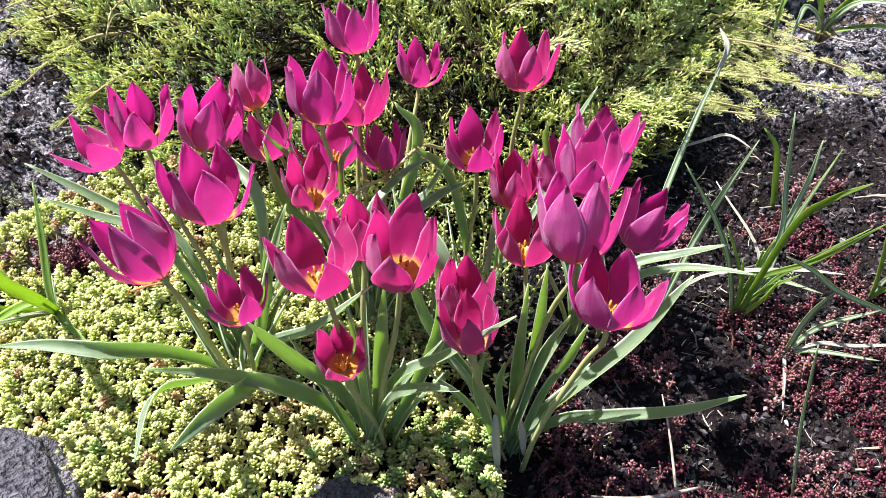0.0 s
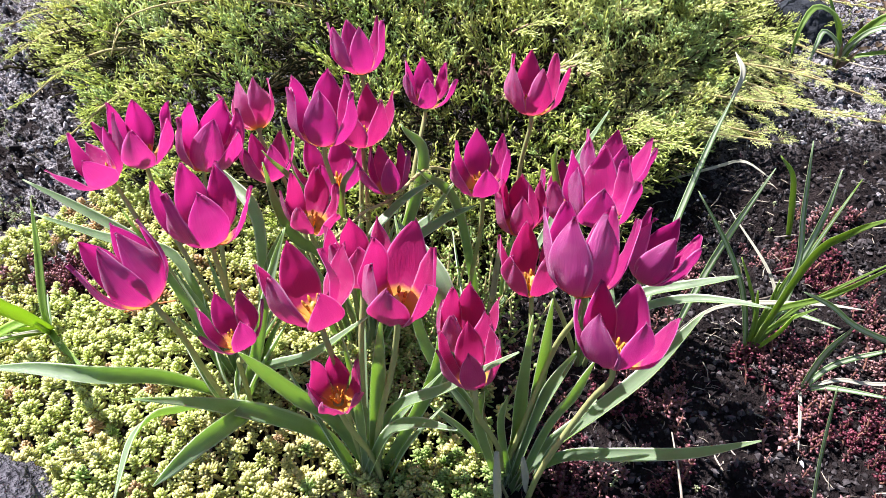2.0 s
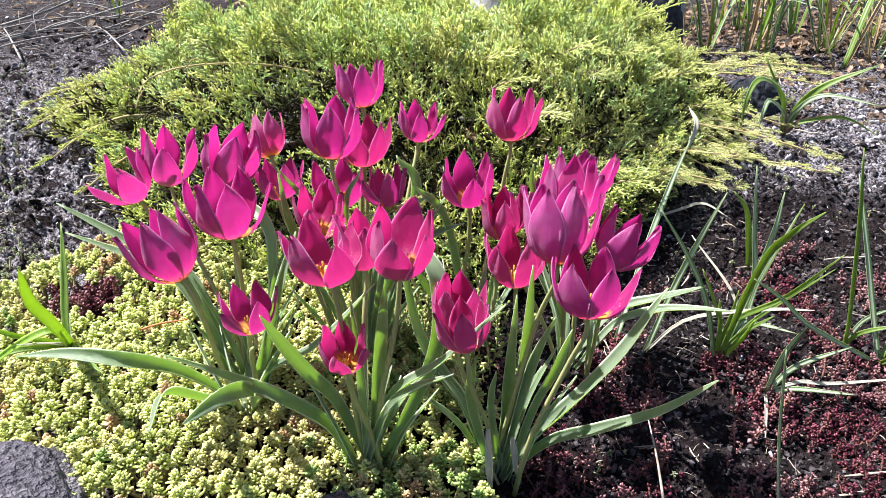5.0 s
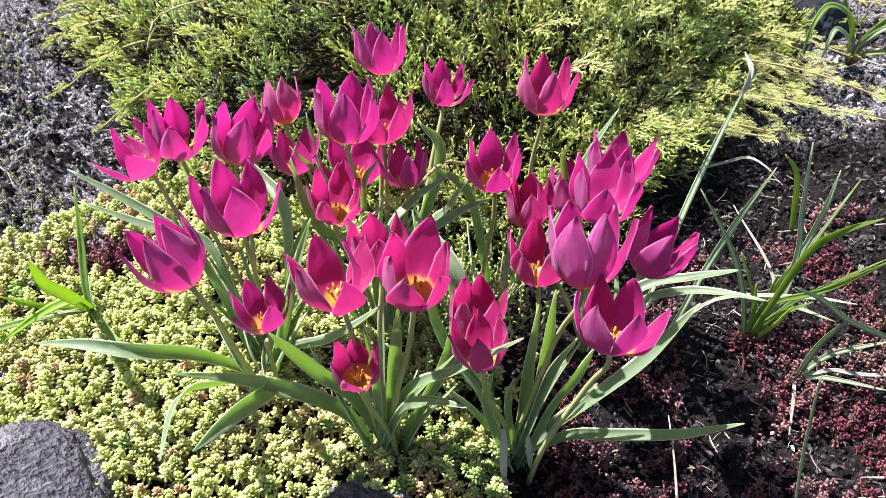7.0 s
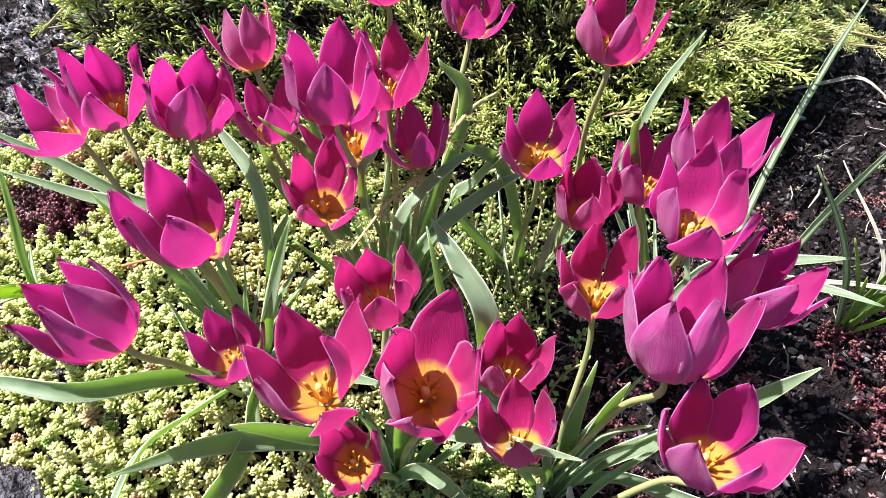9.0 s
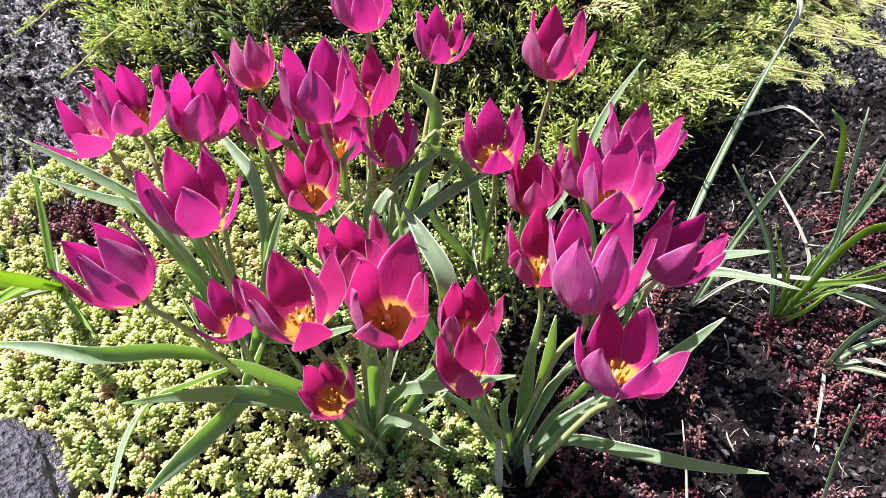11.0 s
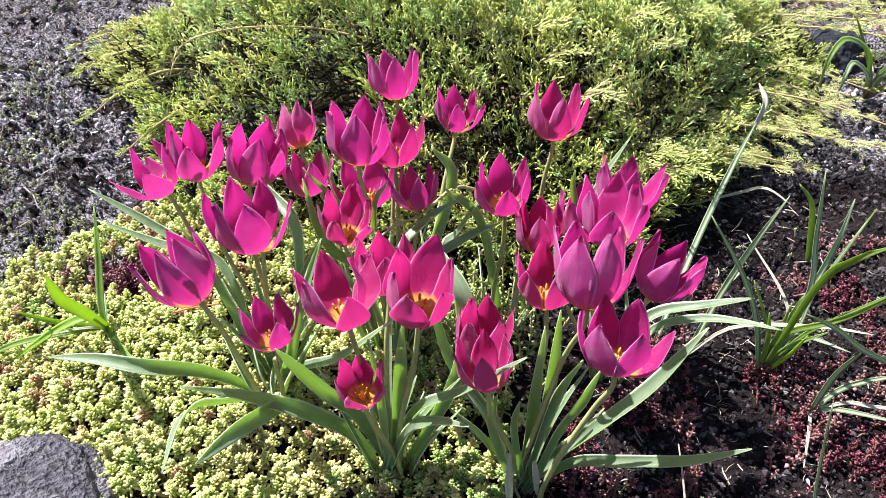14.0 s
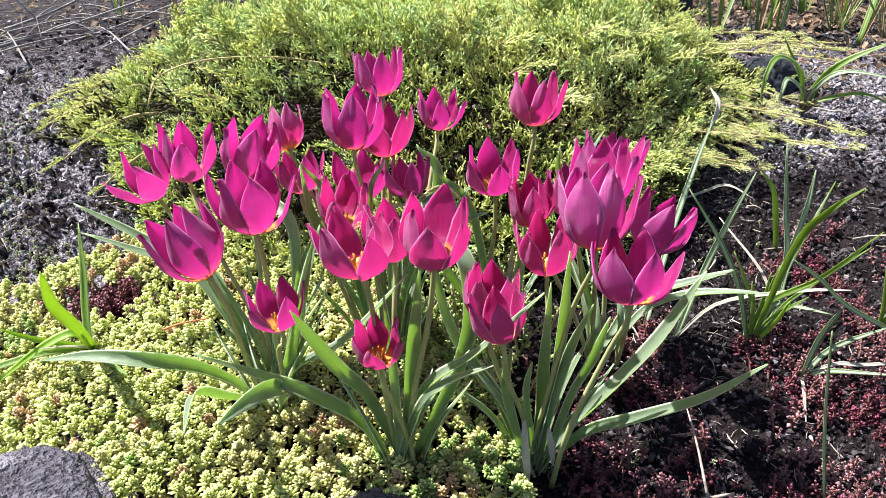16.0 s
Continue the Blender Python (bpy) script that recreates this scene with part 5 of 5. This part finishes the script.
blade(tuft, ((0.262, 0.372, -0.008), (0.284, 0.378, 0.013), (0.318, 0.372, 0.035)), 0.0050, M_GRASS_STRIPED)
blade(tuft, ((0.262, 0.372, -0.008), (0.286, 0.373, 0.002), (0.307, 0.367, 0.005), (0.360, 0.355, 0.020)), 0.0030, M_LEAF_DRY)
blade(tuft, ((0.262, 0.372, -0.008), (0.270, 0.373, 0.028), (0.279, 0.368, 0.057)), 0.0055, M_GRASS_STRIPED)
blade(tuft, ((0.262, 0.372, -0.008), (0.256, 0.356, -0.006), (0.236, 0.310, 0.002)), 0.0028, M_LEAF_DRY)
blade(tuft, ((0.262, 0.372, -0.008), (0.280, 0.367, 0.000), (0.315, 0.347, 0.010)), 0.0040, M_GRASS_STRIPED)
tuft = thing("grass_tuft", (0.365, 0.405, ground_z(0.365, 0.405)), "tall tuft of dark green striped grass blades", "grass")
blade(tuft, ((0.365, 0.405, -0.004), (0.282, 0.367, 0.055), (0.243, 0.345, 0.092), (0.211, 0.323, 0.120)), 0.0050, M_GRASS_STRIPED)
blade(tuft, ((0.365, 0.405, -0.004), (0.348, 0.470, 0.136)), 0.0060, M_GRASS_STRIPED)
blade(tuft, ((0.365, 0.405, -0.004), (0.420, 0.460, 0.080)), 0.0055, M_GRASS)
blade(tuft, ((0.365, 0.405, -0.004), (0.390, 0.360, 0.060)), 0.0055, M_GRASS)
tuft = thing("grass_stalk", (0.223, 0.251, ground_z(0.223, 0.251)), "single thin grass stalk rising from red sedum", "grass")
blade(tuft, ((0.223, 0.251, -0.012), (0.217, 0.261, 0.042), (0.213, 0.264, 0.077), (0.209, 0.264, 0.107)), 0.0018, M_GRASS_STRIPED)
tuft = thing("striped_grass", (0.155, 0.425, ground_z(0.155, 0.425)), "long striped grass blade with a bent pale tip beside the tulips", "grass")
blade(tuft, ((0.155, 0.425, 0.000), (0.192, 0.499, 0.049), (0.224, 0.551, 0.097), (0.246, 0.580, 0.130)), 0.0062, M_GRASS_STRIPED)
blade(tuft, ((0.249, 0.592, 0.120), (0.259, 0.609, 0.138), (0.256, 0.627, 0.149)), 0.0062, M_LEAF_DRY, (0.2, -1, 0.2), "bleached bent tip")
tuft = thing("striped_grass", (0.178, 0.415, ground_z(0.178, 0.415)), "slanting striped grass blade over dark soil", "grass")
blade(tuft, ((0.178, 0.415, 0.000), (0.209, 0.442, 0.065), (0.239, 0.456, 0.126)), 0.0058, M_GRASS_STRIPED)
blade(tuft, ((0.178, 0.415, 0.000), (0.210, 0.417, 0.031), (0.259, 0.394, 0.054), (0.285, 0.375, 0.065)), 0.0030, M_LEAF_DRY)
blade(tuft, ((0.200, 0.600, 0.030), (0.250, 0.595, 0.051), (0.273, 0.590, 0.060), (0.296, 0.575, 0.050)), 0.0028, M_LEAF_DRY)
tuft = thing("grass_shoot", (0.303, 0.531, ground_z(0.303, 0.531)), "short curled olive-yellow grass shoot", "grass")
blade(tuft, ((0.303, 0.531, 0.015), (0.297, 0.531, 0.052), (0.289, 0.530, 0.080), (0.276, 0.531, 0.097)), 0.0070, M_GRASS)
tuft = thing("grass_tuft", (-0.268, 0.364, ground_z(-0.268, 0.364)), "grass tuft with lime and dark blades beside the sedum mat", "grass")
blade(tuft, ((-0.268, 0.364, 0.040), (-0.270, 0.370, 0.058), (-0.272, 0.388, 0.090), (-0.276, 0.406, 0.122)), 0.0068, M_GRASS)
blade(tuft, ((-0.268, 0.364, 0.040), (-0.257, 0.335, 0.078), (-0.252, 0.313, 0.108), (-0.237, 0.292, 0.143)), 0.0100, M_LIME, (0.7, -0.6, 0.3), taper=1.3)
blade(tuft, ((-0.268, 0.364, 0.040), (-0.263, 0.345, 0.066), (-0.285, 0.335, 0.060), (-0.330, 0.325, 0.030)), 0.0080, M_LIME)
blade(tuft, ((-0.268, 0.364, 0.040), (-0.290, 0.340, 0.052), (-0.326, 0.330, 0.045), (-0.352, 0.322, 0.030)), 0.0055, M_GRASS)
blade(tuft, ((-0.268, 0.364, 0.040), (-0.288, 0.342, 0.062), (-0.305, 0.330, 0.080)), 0.0045, M_LIME)
blade(tuft, ((-0.268, 0.364, 0.040), (-0.272, 0.348, 0.052), (-0.275, 0.320, 0.070)), 0.0026, M_LEAF_DRY)
blade(tuft, ((-0.268, 0.364, 0.040), (-0.256, 0.352, 0.041), (-0.222, 0.322, 0.045)), 0.0060, M_GRASS)
blade(tuft, ((-0.268, 0.364, 0.040), (-0.272, 0.372, 0.046), (-0.276, 0.385, 0.056)), 0.0055, M_GRASS_STRIPED)
tuft = thing("grass_tuft", (0.345, 0.425, ground_z(0.345, 0.425)), "tall green grass blade with short ones in red sedum", "grass")
blade(tuft, ((0.345, 0.425, 0.000), (0.342, 0.422, 0.028), (0.333, 0.431, 0.115), (0.328, 0.440, 0.168)), 0.0052, M_GRASS, fold=0.9)
blade(tuft, ((0.345, 0.425, 0.000), (0.352, 0.415, 0.020), (0.372, 0.398, 0.038)), 0.0040, M_GRASS)
blade(tuft, ((0.345, 0.425, 0.000), (0.360, 0.430, 0.022), (0.385, 0.436, 0.030)), 0.0036, M_GRASS_STRIPED)
tuft = thing("iris", (0.453, 0.835, ground_z(0.453, 0.835)), "clump of arching green iris blades, brown at the base", "iris")
gz = ground_z(0.453, 0.835) - 0.002
for points, width, kind_of in (
        (((0.453, 0.835, gz), (0.462, 0.825, 0.095), (0.483, 0.810, 0.127), (0.530, 0.785, 0.158)), 0.0120, M_GRASS),
        (((0.453, 0.835, gz), (0.440, 0.830, 0.112), (0.401, 0.810, 0.136), (0.380, 0.790, 0.118), (0.374, 0.780, 0.082)), 0.0085, M_GRASS),
        (((0.453, 0.835, gz), (0.448, 0.830, 0.085), (0.422, 0.820, 0.106), (0.410, 0.805, 0.095), (0.405, 0.800, 0.068)), 0.0075, M_GRASS_STRIPED),
        (((0.453, 0.835, gz), (0.460, 0.825, 0.090), (0.480, 0.800, 0.117), (0.535, 0.765, 0.112)), 0.0075, M_GRASS_STRIPED),
        (((0.453, 0.835, gz), (0.450, 0.836, 0.090), (0.418, 0.850, 0.158)), 0.0070, M_GRASS),
        (((0.453, 0.835, gz), (0.458, 0.830, 0.070), (0.500, 0.790, 0.092), (0.540, 0.770, 0.075)), 0.0060, M_GRASS),
        (((0.453, 0.835, gz), (0.450, 0.825, 0.070), (0.442, 0.812, 0.098)), 0.0065, M_RUSTLEAF),
        (((0.453, 0.835, gz), (0.456, 0.822, 0.068), (0.464, 0.812, 0.088)), 0.0070, M_RUSTLEAF)):
    blade(tuft, points, width, kind_of)
tuft = thing("iris", (0.620, 1.328, ground_z(0.620, 1.328)), "clump of blue-green iris blades on the soil behind", "iris")
iris_blades(tuft, 6, 0.240, 2, 0.0120, 0.25)
tuft = thing("iris", (0.777, 1.408, ground_z(0.777, 1.408)), "clump of blue-green iris blades on the soil behind", "iris")
iris_blades(tuft, 7, 0.240, 3, 0.0110, 0.40)
tuft = thing("iris", (0.555, 1.436, ground_z(0.555, 1.436)), "clump of blue-green iris blades on the soil behind", "iris")
iris_blades(tuft, 4, 0.220, 4, 0.0080, 0.20)
tuft = thing("iris", (0.904, 1.498, ground_z(0.904, 1.498)), "clump of blue-green iris blades on the soil behind", "iris")
iris_blades(tuft, 6, 0.220, 5, 0.0120, 0.50)
tuft = thing("iris", (-0.875, 1.833, ground_z(-0.875, 1.833)), "small fresh green shoot on bare soil", "iris")
iris_blades(tuft, 6, 0.100, 6, 0.0060, 0.50)
tuft = thing("iris", (-0.395, 2.045, ground_z(-0.395, 2.045)), "clump of blue-green iris blades on the soil behind", "iris")
iris_blades(tuft, 8, 0.220, 7, 0.0100, 0.30)


# ---- far bed: boulder, stake, dry branches, small litter ----
boulder = stone((0.10, 1.32, 0.16), (0.22, 0.11, 0.17), 3, "large pale grey boulder behind the juniper", 0, M_BOULDER)
boulder["group"] = "far boulder"
# two added dark rocks stand in for shadowed hollows by the juniper
shaded = stone((0.36, 1.36, 0.09), (0.10, 0.09, 0.13), 5, "near-black rock added for the shaded hollow behind the juniper", 0, M_HOLLOW_SHADE)
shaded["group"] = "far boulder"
under = stone((0.462, 0.962, 0.066), (0.042, 0.032, 0.034), 7, "near-black rock added for the shadow under the juniper's edge", 0, M_HOLLOW_SHADE)
under["group"] = "far boulder"


def stake():
    v, f = tube(spline([(0, 0, -0.05), (0.004, 0, 0.2), (0.010, 0, 0.42)], 6), [0.016, 0.016, 0.016, 0.015, 0.015, 0.014], 10)
    ob = new("stake", mesh_of("stake", v, f, [M_STAKE]))
    ob.location = (0.46, 1.40, ground_z(0.46, 1.40))
    tagged(ob, "blue-grey garden stake pushed into the soil", "stake")


stake()


def branch(points, radius, label, m=None, twigs=6, seed=0):
    rnd = random.Random(seed)
    root = np.array(points[0])
    line = spline(np.array(points) - root, 16)
    holder = thing("dry_branch", tuple(root), label, "branch", "fallen branches")
    v, f = tube(line, [radius * (1 - 0.6 * i / 15) for i in range(16)], 7)
    part("bough", mesh_of("bough", v, f, [m or M_TWIG]), holder)
    for k in range(twigs):
        i = rnd.randrange(3, 15)
        d = unit(np.array([rnd.gauss(0, 1), rnd.gauss(0, 1), rnd.uniform(0, 0.8)])) * rnd.uniform(0.04, 0.12) * max(radius, 0.0011) / 0.004
        tw = spline([line[i], line[i] + d * 0.5 + np.array([0, 0, 0.004]), line[i] + d], 6)
        v, f = tube(tw, [radius * 0.5 * (1 - 0.12 * q) for q in range(6)], 5)
        part("twig", mesh_of("twig", v, f, [m or M_TWIG]), holder)
    return holder


branch(((-1.02, 1.25, 0.07), (-0.86, 1.55, 0.10), (-0.72, 1.95, 0.14)), 0.0045, "dry weathered branch lying on the soil", seed=1)
branch(((-0.98, 1.20, 0.06), (-0.80, 1.60, 0.08), (-0.56, 1.85, 0.16)), 0.0036, "dry weathered branch lying on the soil", seed=2)
branch(((-1.15, 1.40, 0.06), (-0.95, 1.70, 0.12), (-0.90, 2.10, 0.20)), 0.0040, "dry weathered branch lying on the soil", seed=3)
for k, (x, y, dx, dy) in enumerate(((-0.90, 1.10, 0.20, 0.40), (-0.78, 1.22, -0.25, 0.35), (-1.05, 1.55, 0.35, 0.10), (-0.70, 1.35, 0.12, 0.45), (-0.88, 1.75, 0.30, -0.15), (-0.62, 1.30, -0.20, 0.25), (-0.98, 1.30, 0.28, 0.22))):
    branch(((x, y, ground_z(x, y) + 0.01), (x + dx * 0.5, y + dy * 0.5, ground_z(x, y) + 0.035), (x + dx, y + dy, ground_z(x + dx, y + dy) + 0.02)), 0.0022, "thin dry twig lying on dark soil", seed=20 + k, twigs=5)
branch(((-0.245, 0.385, 0.030), (-0.215, 0.388, 0.042), (-0.190, 0.396, 0.043)), 0.0013, "short rust-red twig lying on the sedum mat", M_RUST, 0, 4)
branch(((0.10, 0.245, -0.004), (0.13, 0.243, 0.0), (0.165, 0.252, -0.002)), 0.0022, "short dry stalk lying on dark soil", M_LITTER, 1, 5)
branch(((-0.110, 0.640, 0.180), (-0.165, 0.625, 0.194), (-0.226, 0.595, 0.200), (-0.266, 0.578, 0.190), (-0.270, 0.551, 0.170)), 0.0012, "pale tan shoot arching over the juniper", M_SHOOT, 7, 6)


def dead_leaf(seed):
    """A dry leaf, bent along its middle and curled at the tip, of twelve faces."""
    rnd = random.Random(seed)
    v, f = [], []
    for i in range(5):
        s = i / 4
        w = 0.26 * math.sin(math.pi * (0.12 + 0.80 * s)) * rnd.uniform(0.7, 1.3)
        z = 0.35 * s * s * rnd.uniform(0.2, 1.2)
        for u in (-1, 0, 1):
            v.append((s - 0.5, w * u + rnd.uniform(-0.04, 0.04), z + 0.16 * abs(u)))
    for i in range(4):
        for k in range(2):
            a, b, c, d = 3 * i + k, 3 * i + k + 1, 3 * i + k + 4, 3 * i + k + 3
            f += [(a, b, c), (a, c, d)]
    return np.array(v), np.array(f), np.zeros(len(f), dtype=int)


def far_litter():
    """Dead leaves on the soil at the back."""
    rnd = random.Random(44)
    kinds = [dead_leaf(i) for i in range(8)]
    items = []
    for i in range(4500):
        x, y = (rnd.gauss(0.85, 0.35), rnd.gauss(1.35, 0.35)) if i % 5 > 1 else (rnd.gauss(0, 1.0), rnd.gauss(2.0, 0.6))
        if y < 0.85 or (x < 0.45 and y < 1.35):
            continue
        items.append((rnd.randrange(8), tilt_matrix(rnd, 0.7, (0.006 + 0.015 * rnd.random() ** 2) * (1.7 if y > 1.4 else 1.0)), np.array([x, y, soil_z(x, y) + 0.004])))
    joined("dead_leaves", kinds, items, [M_RUSTLEAF], "curled brown dead leaves on the far soil", "plant litter")


far_litter()


def seedlings():
    """Tiny green seedlings on the bare soil and among the clumps."""
    rnd = random.Random(52)
    kinds = [rosette(60 + i, 0.0042, 9, dome=0.3, sides=2) for i in range(4)]
    items = []
    for i in range(7000):
        x, y = (rnd.uniform(-0.85, 0.75), rnd.uniform(0.28, 1.2)) if i % 2 else (rnd.gauss(-0.42, 0.13), rnd.uniform(0.42, 0.95))
        if sedum_edge(x, y) > 0 or (y > juniper_front(x) and abs(x) < 0.5):
            continue
        d = noise.noise(Vector((x * 6, y * 6, 40)))
        if rnd.random() > d * 1.8 + (0.62 if x < -0.2 else 0.14):
            continue
        items.append((rnd.randrange(4), tilt_matrix(rnd, 0.4, rnd.uniform(0.5, 1.15)), np.array([x, y, soil_z(x, y) + 0.003])))
    joined("seedlings", kinds, items, [M_MOSS, M_SEDUM_STALK], "tiny green seedlings dotted over bare soil", "seedlings")


seedlings()


def back_stems():
    """Mixed green and dry blades standing and leaning in the beds behind the juniper."""
    rnd = random.Random(63)
    for k in range(10):
        x, y = rnd.uniform(-0.55, -0.12), rnd.uniform(1.25, 1.70)
        holder = thing("iris", (x, y, ground_z(x, y)), "clump of upright green leaf blades behind the juniper", "iris", "iris bed")
        iris_blades(holder, 5, rnd.uniform(0.15, 0.27), 300 + k, 0.010, 0.50)
    for k in range(26):
        x, y = rnd.uniform(0.50, 1.25), rnd.uniform(1.14, 1.85)
        holder = thing("iris", (x, y, ground_z(x, y)), "clump of green and dry tan leaf blades on the far soil", "iris", "iris bed")
        iris_blades(holder, 5, rnd.uniform(0.13, 0.36), 400 + k, rnd.uniform(0.007, 0.015), rnd.uniform(0.3, 1.1), 0.35)


back_stems()
